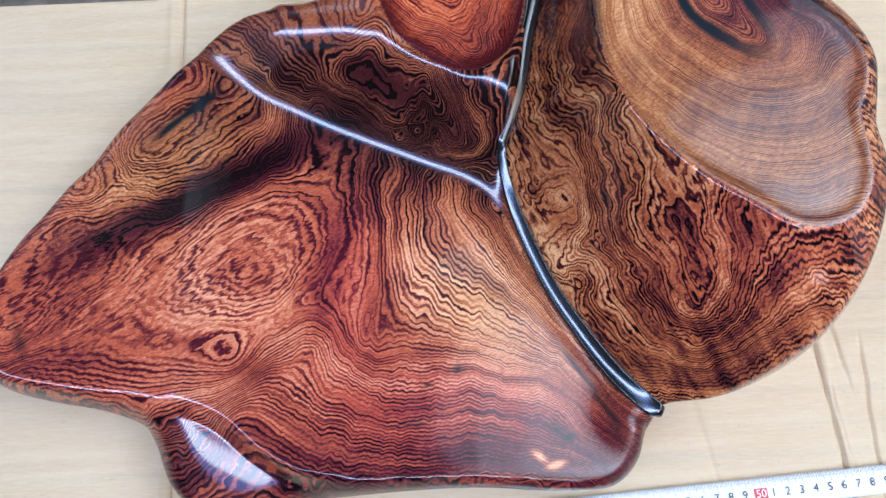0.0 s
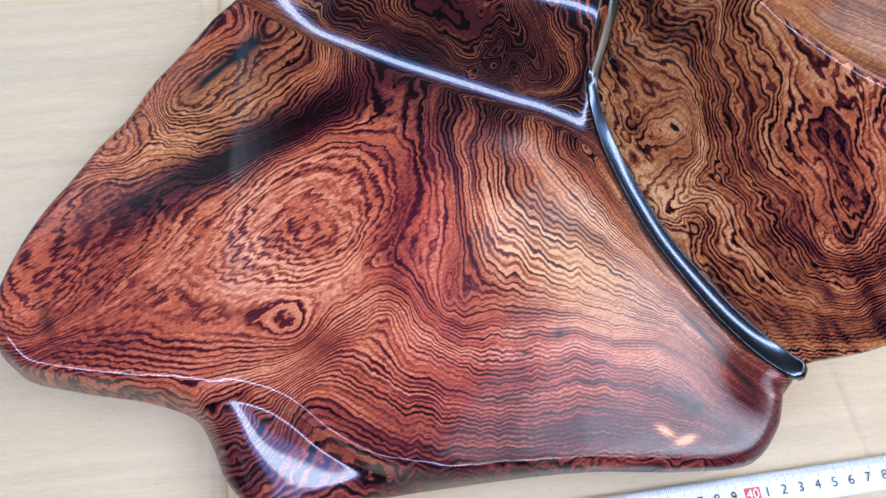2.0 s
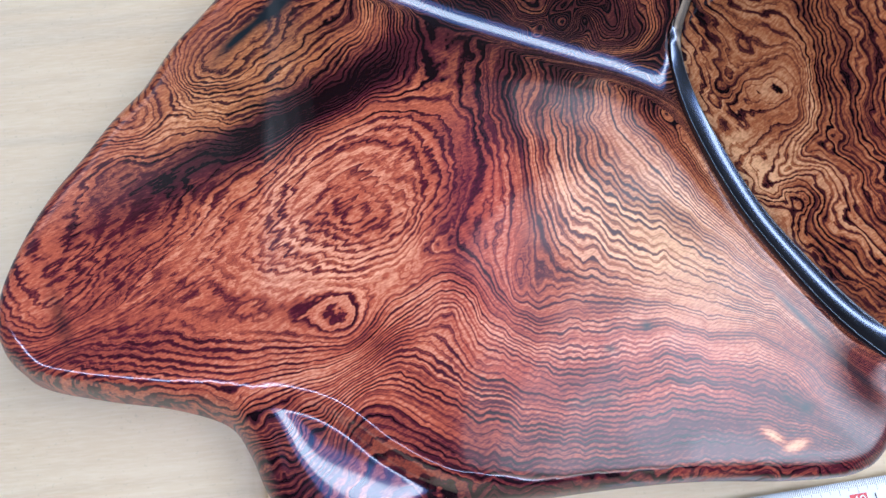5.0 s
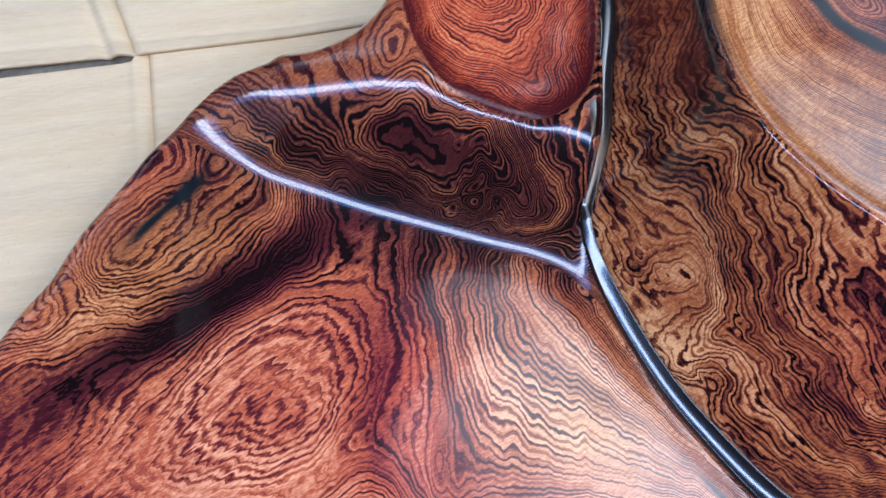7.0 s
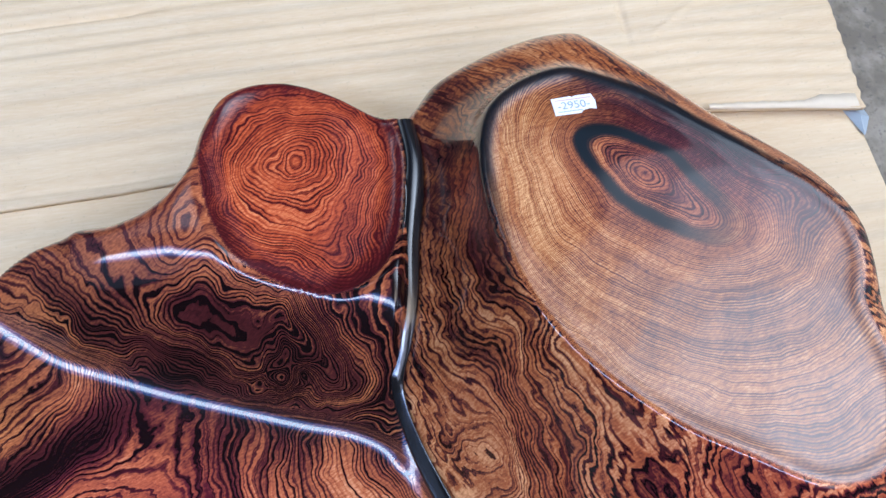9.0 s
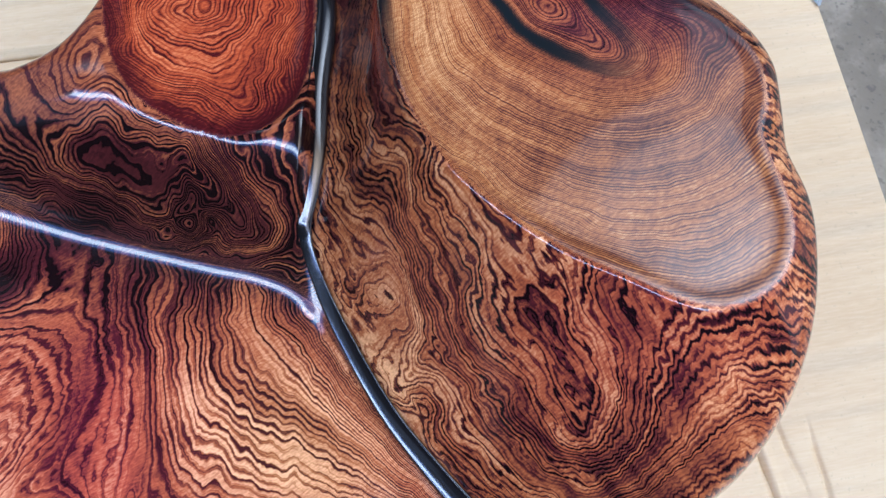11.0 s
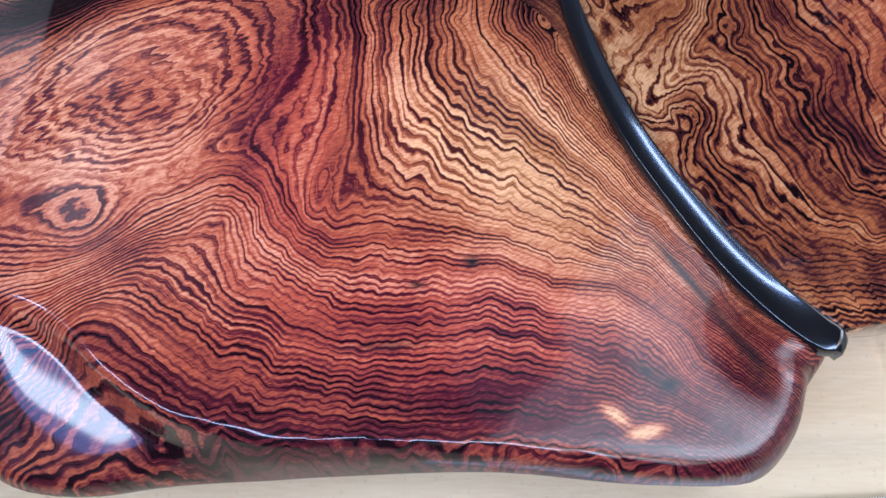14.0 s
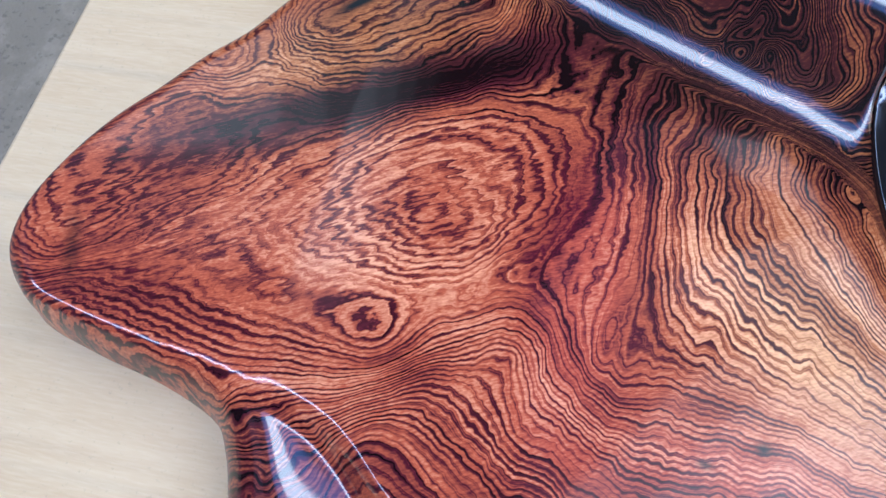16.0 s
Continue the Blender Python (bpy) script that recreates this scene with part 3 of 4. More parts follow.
def build_slab():
    gx, gy = np.arange(-0.335, 0.287, STEP), np.arange(-0.046, 0.416, STEP)
    x, y = np.meshgrid(gx, gy)
    rows, cols = x.shape
    i = np.arange(rows * cols).reshape(rows, cols)
    faces = np.stack([i[:-1, :-1], i[:-1, 1:], i[1:, 1:], i[1:, :-1]], -1).reshape(-1, 4)
    base = away(x, y, BASE_CURVE)
    by, bx = np.gradient(base, STEP)
    inside = (base.ravel()[faces] > INSET).all(1)
    on_rim = np.zeros(rows * cols, bool)
    on_rim[np.intersect1d(faces[inside], faces[~inside])] = True
    on_rim = on_rim.reshape(rows, cols)
    faces = faces[inside]
    x, y = np.where(on_rim, x - (base - INSET) * bx, x), np.where(on_rim, y - (base - INSET) * by, y)
    f = fields(x, y)
    # rows of the mesh follow the crisp rims
    for key in ("oval", "round", "edge"):
        d = f[key]
        ny, nx = np.gradient(d, STEP)
        near = (np.abs(d) < 0.55 * STEP) & ~on_rim
        x, y = np.where(near, x - d * nx, x), np.where(near, y - d * ny, y)
    f = fields(x, y)
    for key in ("oval", "round"):
        f[key] = np.where(np.abs(f[key]) < 0.0002, 1e-5, f[key])
    z = height(x, y, f)
    # slight hand-shaped unevenness
    z = z + 0.0006 * np.sin(31 * x + 3 * np.sin(23 * y)) * np.sin(27 * y + 2.1) * (f["base"] > 0.01)
    # lacquer rounds the crisp edges
    soft = z.copy()
    for _ in range(6):
        soft[1:-1, 1:-1] = (soft[1:-1, 1:-1] * 4 + soft[:-2, 1:-1] + soft[2:, 1:-1] + soft[1:-1, :-2] + soft[1:-1, 2:]) / 8
    round_off = soft.copy()
    for _ in range(14):
        round_off[1:-1, 1:-1] = (round_off[1:-1, 1:-1] * 4 + round_off[:-2, 1:-1] + round_off[2:, 1:-1] + round_off[1:-1, :-2] + round_off[1:-1, 2:]) / 8
    rims = np.maximum(np.clip(1.6 - np.abs(f["edge"]) / 0.004, 0, 1), 0)
    rims = np.maximum(rims, np.clip(1.5 - np.abs(f["round"]) / 0.005, 0, 1))
    rims = np.maximum(rims, 0.9 * np.clip(1.6 - np.abs(f["hill"]) / 0.015, 0, 1))
    soft = soft + (round_off - soft) * rims
    z = z + (soft - z) * np.clip((f["base"] - INSET) / 0.004 - 0.3, 0, 1) * np.clip((np.abs(f["oval"]) - 0.004) / 0.003, 0, 1)
    verts = np.stack([x, y, z], -1).reshape(-1, 3)
    # the underside draws in beneath the widest line
    a, b = faces, np.roll(faces, -1, 1)
    edges = np.stack([a, b], -1).reshape(-1, 2)
    keys = np.sort(edges, 1)
    _, first, count = np.unique(keys[:, 0] * verts.shape[0] + keys[:, 1], return_index=True, return_counts=True)
    rim = edges[first[count == 1]]
    ids = np.unique(rim)
    levels = []
    for drawn, share in ((0.0005, 0.72), (0.004, 0.32), (0.011, -0.02)):
        ring = verts[ids].copy()
        ring[:, 0] += bx.ravel()[ids] * drawn
        ring[:, 1] += by.ravel()[ids] * drawn
        ring[:, 2] = ring[:, 2] * max(share, 0) + (-0.002 if share < 0 else 0)
        levels.append(ring)
    start, skirt = len(verts), []
    spot = np.zeros(len(verts), int)
    spot[ids] = np.arange(len(ids))
    upper = rim
    for k in range(3):
        lower = start + k * len(ids) + spot[rim]
        skirt.append(np.stack([upper[:, 1], upper[:, 0], lower[:, 0], lower[:, 1]], -1))
        upper = lower
    origin = np.concatenate([np.arange(len(verts))] + [ids] * 3)
    verts = np.concatenate([verts] + levels)
    faces = np.concatenate([faces] + skirt)
    a, b, c, d = (verts[faces[:, k]] for k in range(4))
    fn = np.cross(c - a, d - b)
    normals = np.zeros_like(verts)
    for k in range(4):
        np.add.at(normals, faces[:, k], fn)
    normals /= np.linalg.norm(normals, axis=1, keepdims=True) + 1e-12

    lobe, oval, disc = f["lobe"] > 0, f["oval"] > 0, f["round"] > 0
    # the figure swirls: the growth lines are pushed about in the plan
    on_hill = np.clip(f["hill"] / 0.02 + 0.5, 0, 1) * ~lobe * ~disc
    crown = blob(x, y, -0.035, 0.205, 0.085, 0.036, -15)
    swirl = 0.0012 + 0.0058 * crown + 0.0032 * on_hill + 0.0024 * blob(x, y, -0.19, 0.21, 0.06, 0.05, 40) + 0.0012 * blob(x, y, -0.07, 0.13, 0.03, 0.07)
    swirl = np.where(lobe, 0.0036 + 0.0045 * blob(x, y, 0.088, 0.140, 0.022, 0.030, 30), swirl)
    swirl = np.where(oval, 0.0016, np.where(disc, 0.0042, swirl))
    swirl = swirl + 0.004 * np.clip(-f["edge"] / 0.008, 0, 1) * ~lobe
    px, py = x.copy(), y.copy()
    for size, share, seed in ((0.026, 1.0, 3), (0.012, 0.55, 5), (0.0055, 0.30, 7)):
        px, py = px + swirl * share * drift(x, y, size, seed), py + swirl * share * drift(x, y, size, seed + 20)
    tray = grain_field(FAN_LOW + FAN_HIGH + FAN_SIDE + EYE_GRAIN + LEFT_GRAIN + CROWN_GRAIN, px, py)
    bulge = grain_field(LOBE_LOW + LOBE_HIGH, px, py)
    # growth rings of the two cut stumps
    core = grain_field(OVAL_INNER + OVAL_OUTER, px, py)
    stump, knob = core * 3.0, grain_field(ROUND_GRAIN, px, py) * 2.3
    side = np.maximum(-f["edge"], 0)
    tray = tray + side * 60
    mound = np.clip(f["hill"] / 0.008, 0, 1)
    tray = tray + (grain_field(SLOPE_GRAIN, px, py) - tray) * mound * mound * (3 - 2 * mound)
    phase = np.where(lobe, np.where(oval, stump, bulge * 1.45), np.where(disc, knob, tray * 1.35))

    ragged = 0.45 * blob(x, y, -0.19, 0.215, 0.06, 0.035, 42) + 0.95 * blob(x, y, -0.15, 0.125, 0.085, 0.045, 25) + 1.0 * blob(x, y, -0.255, 0.105, 0.045, 0.065, -20) + 0.3 * blob(x, y, -0.12, 0.055, 0.02, 0.012)
    ragged = np.where(lobe, np.where(oval, 0.05, 0.75 + 0.3 * blob(x, y, 0.15, 0.10, 0.03, 0.05, -30)), np.where(disc, 0.05, ragged))

    tone = 0.53 + 0.28 * blob(x, y, 0.02, 0.10, 0.06, 0.045, -40) + 0.20 * blob(x, y, -0.15, 0.12, 0.08, 0.05, 20)
    tone -= 0.62 * blob(x, y, -0.165, 0.178, 0.085, 0.015, 30) + 0.22 * crown + 0.08 * blob(x, y, -0.27, 0.09, 0.06, 0.07)
    tone += 0.05 * blob(x, y, -0.20, 0.205, 0.06, 0.03, 40) - 0.10 * blob(x, y, -0.055, 0.175, 0.08, 0.03, -12)
    gold = blob(x, y, 0.062, 0.000, 0.005, 0.0022, -35) + blob(x, y, 0.072, -0.0055, 0.006, 0.0022, 15)
    tone += 1.2 * gold
    tone -= 0.35 * blob(x, y, -0.075, 0.125, 0.012, 0.05, -10) + 0.25 * blob(x, y, -0.12, 0.054, 0.018, 0.011)
    tone += 0.10 * blob(x, y, -0.13, 0.13, 0.08, 0.05, 20) - 0.33 * np.clip((0.055 - y) / 0.06, 0, 1) * np.clip((x + 0.16) / 0.08, 0.3, 1)
    tone -= 0.22 * blob(x, y, -0.133, 0.122, 0.028, 0.018, 20) + 0.07 * np.clip((-0.1 - x) / 0.1, 0, 1)
    # the side term puts shade on the flank below the edge into the tone
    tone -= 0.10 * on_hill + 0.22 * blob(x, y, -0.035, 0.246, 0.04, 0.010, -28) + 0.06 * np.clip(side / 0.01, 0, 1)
    bulge_tone = 0.49 - 0.20 * blob(x, y, 0.150, 0.108, 0.040, 0.014, -62) + 0.25 * blob(x, y, 0.075, 0.13, 0.012, 0.05, 30) - 0.2 * blob(x, y, 0.08, 0.3, 0.02, 0.08)
    oval_tone = 0.48 + 0.26 * blob(x, y, 0.11, 0.27, 0.02, 0.06) - 0.06 * (core < 5) - 0.38 * blob(x, y, 0.200, 0.285, 0.07, 0.022, -42)
    disc_tone = 0.50 - 0.15 * blob(x, y, 0.03, 0.28, 0.02, 0.03) - 0.28 * np.clip(1 - f["round"] / 0.011, 0, 1) ** 0.7
    tone = np.where(lobe, np.where(oval, oval_tone, bulge_tone), np.where(disc, disc_tone, tone))

    chatter = 0.25 + 0.75 * np.clip((x + 0.13) / 0.05, 0, 1) * np.clip((0.17 - y) / 0.05, 0, 1)
    chatter = np.where(lobe | disc, 0.12, chatter)
    behind = np.clip((y - 0.265) / 0.03, 0, 1)
    # the side term also darkens the flank's colour, as shade below the edge
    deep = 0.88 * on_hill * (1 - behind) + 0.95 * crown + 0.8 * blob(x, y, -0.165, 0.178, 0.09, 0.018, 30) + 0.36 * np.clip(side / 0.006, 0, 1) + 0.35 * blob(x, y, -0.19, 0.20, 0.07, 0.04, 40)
    deep = np.where(lobe, 0.28 - 0.25 * behind, deep)
    deep = np.where(oval | disc, 0.0, deep)
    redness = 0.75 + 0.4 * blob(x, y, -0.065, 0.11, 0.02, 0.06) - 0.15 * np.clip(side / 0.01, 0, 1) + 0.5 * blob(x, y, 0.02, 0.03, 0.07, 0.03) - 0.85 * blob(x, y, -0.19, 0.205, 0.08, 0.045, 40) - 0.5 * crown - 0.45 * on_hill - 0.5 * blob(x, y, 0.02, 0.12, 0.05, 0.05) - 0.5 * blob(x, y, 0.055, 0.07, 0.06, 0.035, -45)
    redness = np.where(lobe, np.where(oval, 0.15 + 0.6 * blob(x, y, 0.2, 0.27, 0.06, 0.04), 0.25 + 0.55 * blob(x, y, 0.18, 0.12, 0.07, 0.05)), np.where(disc, 0.65, redness))

    ring = np.exp(-((core - 6.4) / 1.6) ** 8) * (1 - 0.75 * blob(x, y, 0.205, 0.235, 0.02, 0.02))
    lacquer = 0.97 * np.exp(-((f["oval"] + 0.0010) / 0.0048) ** 4) * np.clip((y - 0.22) / 0.06, 0, 1)
    ink = np.where(oval, ring + lacquer, 0)
    ink = np.where(oval | lobe | disc, ink, 1.3 * blob(x, y, -0.196, 0.227, 0.013, 0.0028, 45) + 1.4 * blob(x, y, -0.175, 0.246, 0.016, 0.0048, 40) + 0.6 * blob(x, y, -0.277, 0.073, 0.016, 0.004, -70)
                   + 0.9 * blob(x, y, 0.088, 0.060, 0.016, 0.0016, -52) + 0.75 * blob(x, y, 0.103, 0.038, 0.022, 0.0030, -56) + 0.45 * blob(x, y, 0.113, 0.018, 0.012, 0.004, -75)
                   + 1.1 * blob(x, y, 0.082, 0.012, 0.0042, 0.0032) + 1.0 * blob(x, y, 0.074, 0.017, 0.005, 0.0020, -30)
                   + 1.1 * blob(x, y, 0.010, 0.056, 0.0028, 0.0022) + 1.0 * blob(x, y, -0.010, 0.045, 0.003, 0.0014) + 0.6 * blob(x, y, -0.02, 0.020, 0.014, 0.0018, 8))
    ink = np.where(lobe & ~oval, lacquer + 0.7 * np.exp(-(f["seam"] / 0.004) ** 2), ink)
    mild = 0.22 - 0.17 * np.clip(on_hill + crown, 0, 1) + 0.06 * blob(x, y, 0.10, 0.015, 0.05, 0.03, -50) + 0.05 * blob(x, y, 0.08, 0.08, 0.04, 0.012, -55)
    mild = mild + 0.8 * gold + 0.22 * blob(x, y, -0.145, 0.122, 0.07, 0.04, 20) + 0.30 * blob(x, y, -0.26, 0.10, 0.05, 0.06) + 0.4 * blob(x, y, -0.225, 0.215, 0.05, 0.012, 55)
    redness = redness - gold * ~(lobe | oval | disc)
    mild = np.where(oval, 0.50 - 0.25 * (core < 6), np.where(disc, 0.36 + 0.5 * np.clip(1 - f["round"] / 0.016, 0, 1), np.where(lobe, 0.12 + 0.45 * behind, mild + 0.4 * behind * on_hill)))
    dull = np.clip(side / 0.006, 0, 1) * (1 - np.exp(-((x + 0.132) / 0.075) ** 4) * (y < 0.06) * np.clip((f["base"] - 0.004) / 0.008, 0, 1)) * (y < 0.2)
    dull = 0.9 * dull * ~lobe
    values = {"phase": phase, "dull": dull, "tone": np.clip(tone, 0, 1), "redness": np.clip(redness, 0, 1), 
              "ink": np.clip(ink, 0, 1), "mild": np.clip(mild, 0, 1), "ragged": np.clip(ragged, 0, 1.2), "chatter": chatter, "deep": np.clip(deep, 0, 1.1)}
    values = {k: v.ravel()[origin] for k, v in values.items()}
    lobe, oval, disc = (m.ravel()[origin] for m in (lobe, oval, disc))

    slab = thing("wood_tea_tray", "glossy lacquered rosewood root slab tea tray lying on cardboard", "tea tray")
    votes = {k: m[faces].mean(1) for k, m in (("lobe", lobe), ("oval", oval), ("disc", disc))}
    is_oval, is_disc = votes["oval"] > 0.99, votes["disc"] > 0.99
    is_lobe = (votes["lobe"] > 0.5) & ~is_oval
    is_tray = ~(is_oval | is_disc | is_lobe)
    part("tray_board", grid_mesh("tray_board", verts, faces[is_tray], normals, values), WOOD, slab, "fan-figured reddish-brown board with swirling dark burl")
    part("burl_lobe", grid_mesh("burl_lobe", verts, faces[is_lobe], normals, values), LOBE_WOOD, slab, "bulging dark-streaked root lobe")
    part("oval_cut_face", grid_mesh("oval_cut_face", verts, faces[is_oval], normals, values), OVAL_WOOD, slab, "flat oval stump cut with a black ring")
    part("round_cut_face", grid_mesh("round_cut_face", verts, faces[is_disc], normals, values), ROUND_WOOD, slab, "flat red stump cut with growth rings")
    return slab


def build_seam(slab):
    """The black resin that fills the cleft, a bead of changing width."""
    path = spline(SEAM, closed=False, steps=8)[2:-9]
    n, across = len(path), 17
    ways = np.gradient(path, axis=0)
    ways /= np.linalg.norm(ways, axis=1, keepdims=True)
    side = np.stack([ways[:, 1], -ways[:, 0]], -1)
    t = np.linspace(0, 1, n)
    wide = np.interp(t, [0, 0.03, 0.08, 0.25, 0.40, 0.47, 0.54, 0.65, 0.85, 1.0], [0.0036, 0.0056, 0.0058, 0.0044, 0.0038, 0.0032, 0.0032, 0.0044, 0.0050, 0.0045])
    # the lacquered wood on both banks
    banks = []
    for k in (-1.0, 1.0):
        q = path + side * (k * (wide + 0.0012))[:, None]
        z = height(q[:, 0], q[:, 1], fields(q[:, 0], q[:, 1]))
        banks.append(np.convolve(np.pad(z, 5, mode="edge"), np.ones(11) / 11, "valid"))
    banks[0] = np.maximum(banks[0], seam_height(path[:, 1]) - 0.0040)
    verts = []
    hollow = np.interp(t, [0, 0.1, 0.3, 0.5, 0.62], [0.3, 0.3, 0.35, 0.5, 0.9])
    swell = np.interp(t, [0, 0.04, 0.12, 0.6, 1.0], [0.0018, 0.0010, 0.0, 0.0006, 0.0016])
    leans = np.interp(t, [0, 0.08, 0.15, 0.25, 0.35, 0.43, 0.50, 0.55], [0.5, 0.85, 1.04, 1.16, 1.30, 1.15, 0.75, -0.1])
    for p, d, w, lo, hi, bend, arch, lean in zip(path, side, wide, *banks, hollow, swell, leans):
        for q in np.linspace(-1, 1, across):
            lip = 0.0012 * np.clip((abs(q) - 0.86) / 0.14, 0, 1) ** 2
            k = (q + 1) / 2
            rise = lean * w if lean > 0 else np.clip(hi - lo, -0.5 * w, 0.70 * w)
            z = hi - rise * (1 - bend * k - (1 - bend) * k * k) + arch * (1 - q * q) + 0.0007 - lip
            verts.append((*(p + d * w * q), lo - 0.0006 if q < -0.99 else z))
    i = np.arange(n * across).reshape(n, across)
    faces = np.stack([i[:-1, :-1], i[:-1, 1:], i[1:, 1:], i[1:, :-1]], -1).reshape(-1, 4)
    # both ends turn down to the wood
    verts = np.array(verts)
    verts[i[0], 2] -= 0.004
    verts[i[0], :2] -= ways[0] * 0.002
    part("resin_seam", grid_mesh("resin_seam", verts, faces), RESIN, slab, "glossy black resin filling the cleft")


SLAB = build_slab()
build_seam(SLAB)


# ---- cardboard under it ----
def sheet_mesh(name, gu, gy, west, east, lift, thick=0.004):
    """A cardboard panel between two edges of the plan, bent by lift."""
    u, y = np.meshgrid(gu, gy)
    x = west(y) + (east(y) - west(y)) * u
    x, y, z = lift(x, y)
    rows, cols = x.shape
    top = np.stack([x, y, z], -1).reshape(-1, 3)
    low = top - (0, 0, thick)
    i = np.arange(rows * cols).reshape(rows, cols)
    k = i + rows * cols
    quads = lambda a, b, c, d: np.stack([a, b, c, d], -1).reshape(-1, 4)
    faces = [quads(i[:-1, :-1], i[:-1, 1:], i[1:, 1:], i[1:, :-1]), quads(k[:-1, :-1], k[1:, :-1], k[1:, 1:], k[:-1, 1:]),
             quads(i[0, :-1], k[0, :-1], k[0, 1:], i[0, 1:]), quads(i[-1, :-1], i[-1, 1:], k[-1, 1:], k[-1, :-1]),
             quads(i[:-1, 0], i[1:, 0], k[1:, 0], k[:-1, 0]), quads(i[:-1, -1], k[:-1, -1], k[1:, -1], i[1:, -1])]
    return grid_mesh(name, np.concatenate([top, low]), np.concatenate(faces))


def fold_west(y):
    return -0.217 + 0.064 * (0.40 - y)


def fold_east(y):
    return 0.2717 + 0.131 * (0.083 - y)


def fold_flap(y):
    return -0.2235 - 0.33 * (y - 0.37)


def lower_lift(x, y):
    z = -0.0005 + 0.0006 * np.sin(9 * x + 1) * np.sin(7 * y)
    z = z - 0.0026 * np.exp(-((x - fold_west(y)) / 0.0017) ** 2) + 0.0012 * np.exp(-((x - fold_west(y) + 0.009) / 0.003) ** 2)
    jog = 0.0007 * np.sin(70 * y) + 0.0005 * np.sin(190 * y + 1)
    z = z - 0.0034 * np.exp(-((x - fold_east(y) - jog) / 0.0013) ** 2) + 0.0014 * np.exp(-((x - fold_east(y) - 0.004) / 0.0025) ** 2)
    for start, slope, deep, low, high in ((0.2848, -0.20, 0.0030, 0.045, 0.4), (0.2790, -0.165, 0.0018, -0.3, 0.062), (0.3055, -0.028, 0.0028, -0.4, 0.09)):
        ends = np.clip((y - low) / 0.02, 0, 1) * np.clip((high - y) / 0.02, 0, 1)
        z = z - deep * np.exp(-((x - start - slope * (y - (0.0957 if high > 0.3 else 0.056 if deep < 0.002 else 0.06)) + jog) / 0.0013) ** 2) * ends
    z = z - 0.0014 * np.exp(-((x - 0.178 + 0.24 * (y - 0.045)) / 0.0017) ** 2) * (y < 0.06)
    back = np.interp(x, [-0.39, -0.225, -0.21, 0.4], [0.3575, 0.3655, 0.40, 0.42])
    return x, np.minimum(y, back), np.minimum(z, 0.001)


def flap_lift(x, y):
    z = 0.003 + 0.010 * np.clip((y - 0.36) / 0.25, 0, 1) + 0.005 * np.clip((x - 0.2) / 0.2, 0, 1)
    fold = fold_flap(y)
    z = z - 0.0035 * np.exp(-((x - fold) / 0.0022) ** 2) + 0.0022 * np.exp(-((x - fold + 0.010) / 0.0035) ** 2) - 0.003 * np.exp(-((x - fold + 0.018) / 0.0025) ** 2)
    z = z - 0.0045 * np.exp(-((y - 0.514 - 0.02 * x) / 0.0030) ** 2) * np.clip((-0.085 - x) / 0.03, 0.12, 1)
    for k, (level, deep) in enumerate(( (0.455, 0.0008), (0.432, 0.0007), (0.486, 0.0008), (0.56, 0.001))):
        z = z - deep * np.exp(-((y - level - 0.012 * x - 0.004 * np.sin(6 * x + k)) / 0.0035) ** 2)
    z = z - 0.0022 * np.exp(-((x - 0.243) / 0.0022) ** 2) * np.clip((y - 0.42) / 0.02, 0, 1)
    z = z + 0.0012 * np.exp(-((y - 0.434 - 0.70 * (x - 0.2595)) / 0.0024) ** 2) * np.clip((x - 0.255) / 0.01, 0, 1)
    z = z - 0.0020 * np.exp(-((y - 0.3765 - 0.002 * np.sin(15 * x)) / 0.0022) ** 2)
    front = np.interp(x, [-0.6, -0.27, -0.22, -0.12, -0.07, 0.1, 0.29, 0.346, 0.393], [0.360, 0.368, 0.3698, 0.3745, 0.379, 0.386, 0.388, 0.382, 0.3755])
    # crushed flutes show through the liner
    z = z + 0.0008 * np.sin(2 * math.pi * (y + 0.0012 * np.sin(9 * x)) / 0.0125) * (0.6 + 0.4 * np.sin(7 * x + 30 * y))
    return x, y + front - 0.3665, z


def build_cardboard():
    sheet = thing("cardboard_sheet", "flattened light brown corrugated cardboard sheet on the concrete", "cardboard")
    gy = np.arange(-0.62, 0.425, 0.005)
    ends = (lambda y: -0.387 + 0 * y, fold_west, fold_east, lambda y: 0.389 + 0.006 * np.sin(5 * y))
    for west, east, cols in zip(ends, ends[1:], (120, 330, 170)):
        part("panel", sheet_mesh("panel", np.linspace(0, 1, cols), gy, west, east, lower_lift), CARD, sheet)
    flap = thing("cardboard_flap", "creased cardboard carton flap lying beside the slab", "cardboard")
    gy = np.concatenate([np.arange(0.3665, 0.60, 0.0018), np.arange(0.60, 0.95, 0.02)])
    ends = (lambda y: -0.64 + 0 * y, fold_flap, lambda y: 0.398 + 0.05 * (y - 0.37))
    for west, east, cols in zip(ends, ends[1:], (150, 300)):
        part("panel", sheet_mesh("panel", np.linspace(0, 1, cols), gy, west, east, flap_lift), CARD, flap)


build_cardboard()


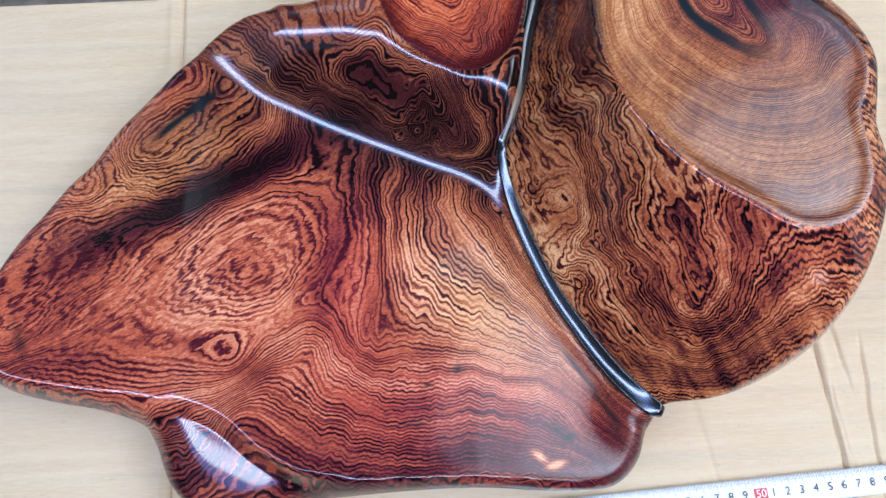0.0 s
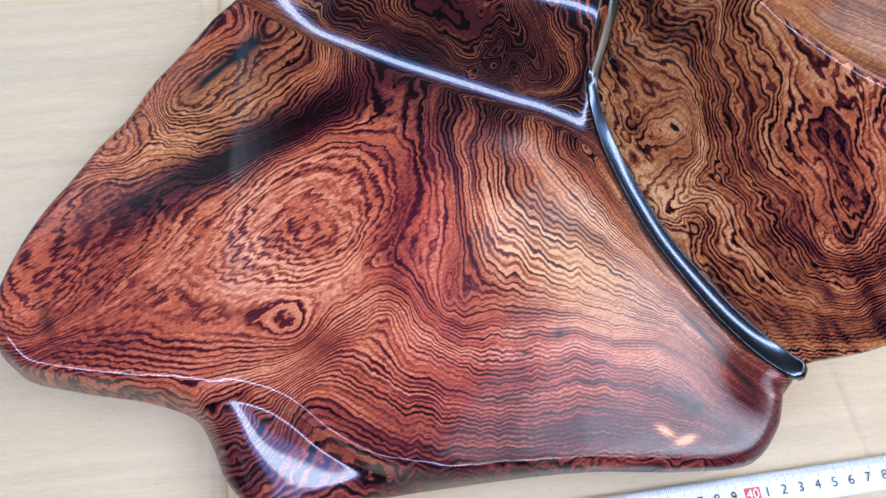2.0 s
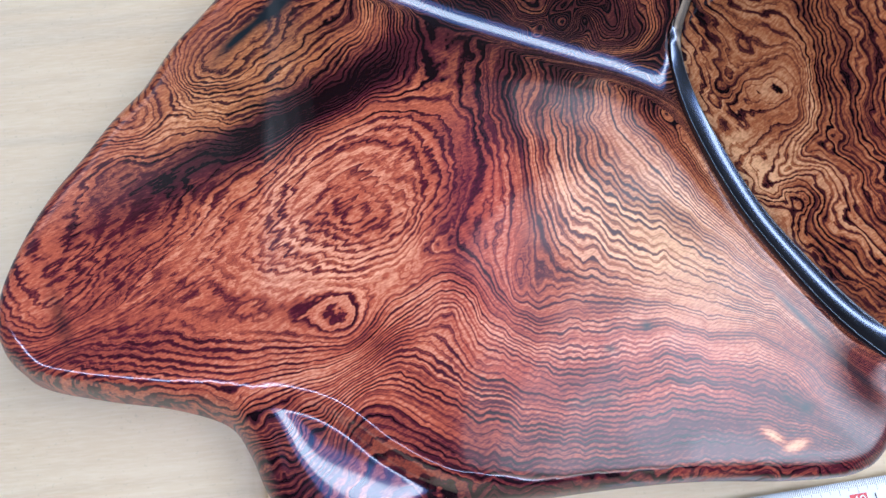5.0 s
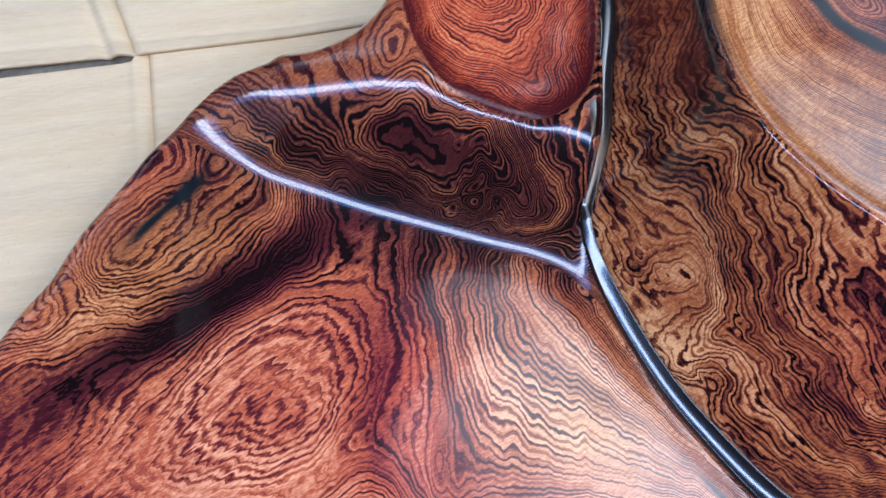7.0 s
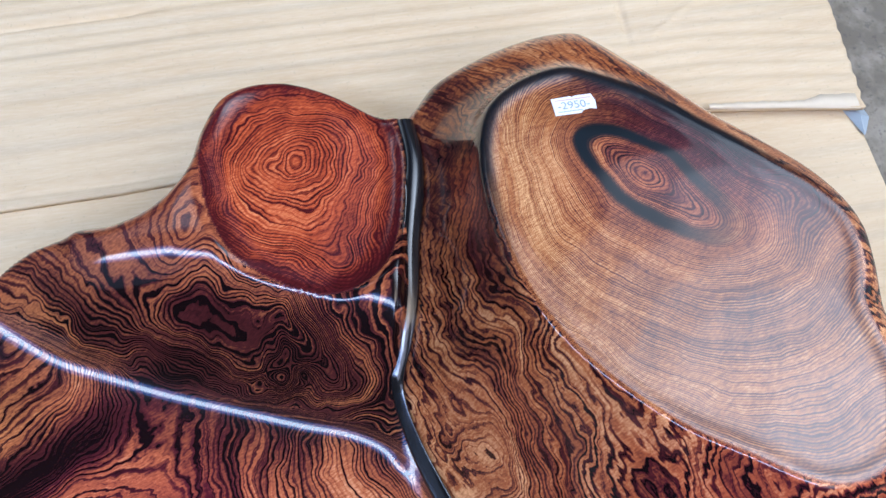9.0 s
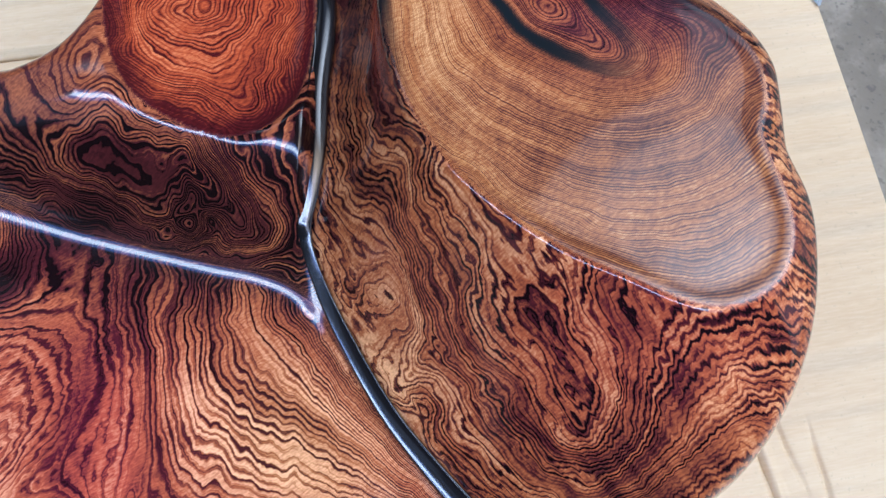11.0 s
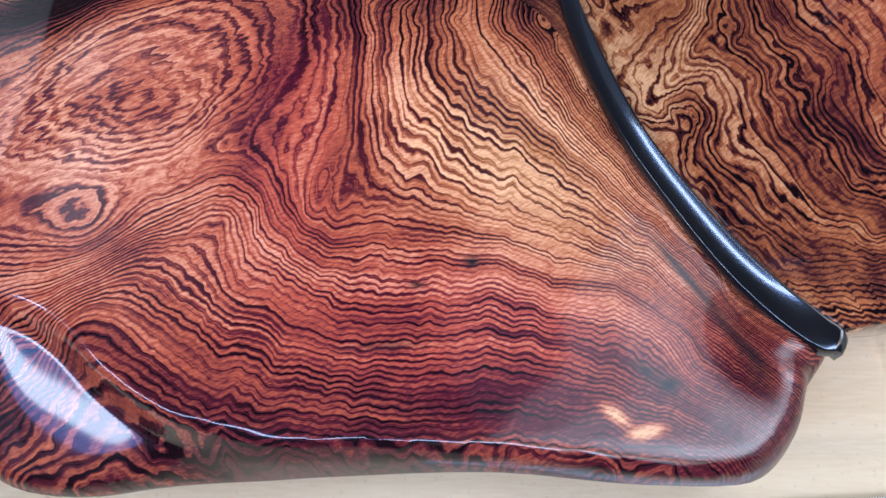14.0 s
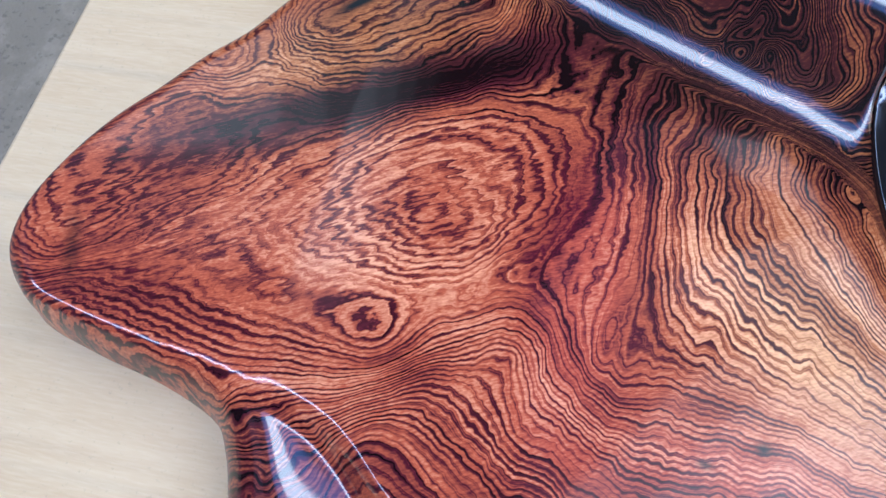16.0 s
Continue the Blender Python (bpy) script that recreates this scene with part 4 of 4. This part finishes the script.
def build_scrap():
    """A torn strip of pale liner on the flap and a shred of film beside the sheet."""
    n = 26
    t = np.linspace(0, 1, n)
    x = 0.285 + 0.109 * t
    y0 = np.interp(x, [0.285, 0.346, 0.395], [0.3884, 0.382, 0.3755])
    wide = np.interp(t, [0, 0.3, 0.62, 0.75, 1], [0.003, 0.0045, 0.0045, 0.010, 0.0125]) + 0.0007 * np.sin(55 * t) * np.sin(23 * t)
    verts = np.concatenate([np.stack([x, y0 - 0.0006, 0 * t + 0.0085], -1), np.stack([x, y0 + wide, 0 * t + 0.0089], -1),
                            np.stack([x, y0 - 0.0006, 0 * t + 0.0078], -1), np.stack([x, y0 + wide, 0 * t + 0.0085], -1)])
    i = np.arange(n - 1)
    faces = np.concatenate([np.stack([a + i, a + i + 1, b + i + 1, b + i], -1) for a, b in ((0, n), (2 * n, 0), (n, 3 * n))])
    strip = thing("paper_strip", "pale torn paper liner strip along the cardboard edge", "paper")
    part("paper", grid_mesh("paper", verts, faces), TORN, strip)
    scrap = thing("plastic_scrap", "small crumpled grey-blue plastic scrap on the concrete", "plastic scrap", (0.392, 0.370, -0.004))
    bm = bmesh.new()
    rim = [(-0.006, 0.013, 0.003), (0.012, 0.014, 0.001), (0.012, 0.002, 0.004), (0.006, -0.010, 0.002), (0.002, -0.013, 0.005), (-0.002, 0.0, 0.004)]
    top = [bm.verts.new(c) for c in rim]
    mid = bm.verts.new((0.004, 0.003, 0.007))
    for a, b in zip(top, top[1:] + top[:1]):
        bm.faces.new((b, a, mid))
    me = bpy.data.meshes.new("film")
    bm.to_mesh(me)
    bm.free()
    part("film", me, FILM, scrap)


build_scrap()


# ---- steel tape measure ----
def box_into(verts, faces, cx, cy, z, wx, wy, turn):
    c, s = math.cos(turn), math.sin(turn)
    k = len(verts)
    for dx, dy in ((-1, -1), (1, -1), (1, 1), (-1, 1)):
        ux, uy = dx * wx / 2, dy * wy / 2
        verts.append((cx + ux * c - uy * s, cy + ux * s + uy * c, z))
    faces.append((k, k + 1, k + 2, k + 3))


def digits_mesh(text, size):
    curve = bpy.data.curves.new("digits", "FONT")
    curve.body, curve.size, curve.align_x, curve.align_y, curve.extrude = text, size, "CENTER", "CENTER", 0.0
    ob = bpy.data.objects.new("digits", curve)
    scene.collection.objects.link(ob)
    bpy.context.view_layer.update()
    mesh = bpy.data.meshes.new_from_object(ob.evaluated_get(bpy.context.evaluated_depsgraph_get()))
    bpy.data.objects.remove(ob)
    mesh.name = "digit"
    return mesh


def build_tape():
    """Local x runs along the blade in metres from its hook; z is up."""
    tape = thing("tape_measure", "white steel tape measure blade with black and red centimetre figures", "tape measure")
    turn = math.atan2(0.0239, 0.235)
    wide, n = 0.019, 8
    arc = np.linspace(-1, 1, n + 1)
    hump = lambda q: 0.0014 + 0.0016 * q * q
    verts = [(a, q * wide / 2, hump(q)) for a in np.linspace(0.27, 0.9, 40) for q in arc] + [(a, q * wide / 2, hump(q) - 0.0003) for a in np.linspace(0.27, 0.9, 40) for q in arc]
    i = np.arange(40 * (n + 1)).reshape(40, n + 1)
    k = i + i.size
    f1 = np.stack([i[:-1, :-1], i[1:, :-1], i[1:, 1:], i[:-1, 1:]], -1).reshape(-1, 4)
    f2 = np.stack([k[:-1, :-1], k[:-1, 1:], k[1:, 1:], k[1:, :-1]], -1).reshape(-1, 4)
    f3 = np.stack([i[:-1, 0], k[:-1, 0], k[1:, 0], i[1:, 0]], -1)
    f4 = np.stack([i[:-1, -1], i[1:, -1], k[1:, -1], k[:-1, -1]], -1)
    part("blade", grid_mesh("blade", np.array(verts), np.concatenate([f1, f2, f3, f4])), BLADE, tape)
    for name, material, ups in (("tick_marks", TAPE_BLACK, range(300, 880)),):
        v, f = [], []
        for mm in ups:
            long = 0.0065 if mm % 10 == 0 else 0.005 if mm % 5 == 0 else 0.0034
            q = 1 - long / wide
            box_into(v, f, mm / 1000, wide / 2 - long / 2, hump(q) + 0.0016, 0.00022, long, 0)
        me = bpy.data.meshes.new(name)
        me.from_pydata(v, [], f)
        tagged(part(name, me, material, tape), "fine black millimetre marks", kind="stuff")
    for cm in range(30, 88):
        ten = cm % 10 == 0
        if ten:
            v, f = [], []
            box_into(v, f, cm / 100, -0.0012, hump(0.2) + 0.0005, 0.0092, 0.0075, 0)
            me = bpy.data.meshes.new("red_box")
            me.from_pydata(v, [], f)
            part("red_box", me, TAPE_RED, tape)
        ob = part("digit", digits_mesh(str(cm) if ten else str(cm % 10), 0.0076 if ten else 0.0078), BLADE if ten else TAPE_BLACK, tape)
        ob.location = (cm / 100 - (0 if ten else 0.0012), -0.0012, hump(0.2) + 0.0009)
    # centimetre 40 lies at (0.1215, -0.0354)
    tape.rotation_euler = (0, 0, turn)
    c, s = math.cos(turn), math.sin(turn)
    tape.location = (0.1215 - 0.4 * c - 0.0012 * s, -0.0354 - 0.4 * s + 0.0012 * c, 0.0)


build_tape()


# ---- price label on the oval cut ----
def build_label():
    label = thing("price_sticker", "small torn white price sticker stuck on the oval cut", "sticker", (0.1415, 0.3125, oval_top(0.3125) - 0.0007))
    label.rotation_euler = (-0.05, 0, radians(2))
    w, h = 0.0215, 0.0105
    rim = [(-0.5, -0.5), (0.1, -0.5), (0.16, -0.36), (0.34, -0.3), (0.47, -0.38), (0.5, 0.1), (0.44, 0.5), (0.05, 0.5), (0.0, 0.44), (-0.05, 0.5), (-0.5, 0.46)]
    bm = bmesh.new()
    face = bm.faces.new([bm.verts.new((a * w, b * h, 0)) for a, b in rim])
    out = bmesh.ops.extrude_face_region(bm, geom=[face])
    for v in out["geom"]:
        if isinstance(v, bmesh.types.BMVert):
            v.co.z += 0.0002
    bmesh.ops.recalc_face_normals(bm, faces=bm.faces)
    me = bpy.data.meshes.new("paper")
    bm.to_mesh(me)
    bm.free()
    part("paper", me, PAPER, label)
    for name, cx, cy, sx, sy, m in (("printed_line", 0, 0.0033, 0.018, 0.0004, INK_RED), ("printed_line", -0.003, -0.0035, 0.012, 0.0004, INK_BLUE)):
        v, f = [], []
        box_into(v, f, cx, cy, 0.0003, sx, sy, 0)
        me = bpy.data.meshes.new(name)
        me.from_pydata(v, [], f)
        part(name, me, m, label)
    ob = part("price", digits_mesh("-2950-", 0.0062), INK_BLUE, label)
    ob.location = (-0.0005, -0.0002, 0.0003)


build_label()
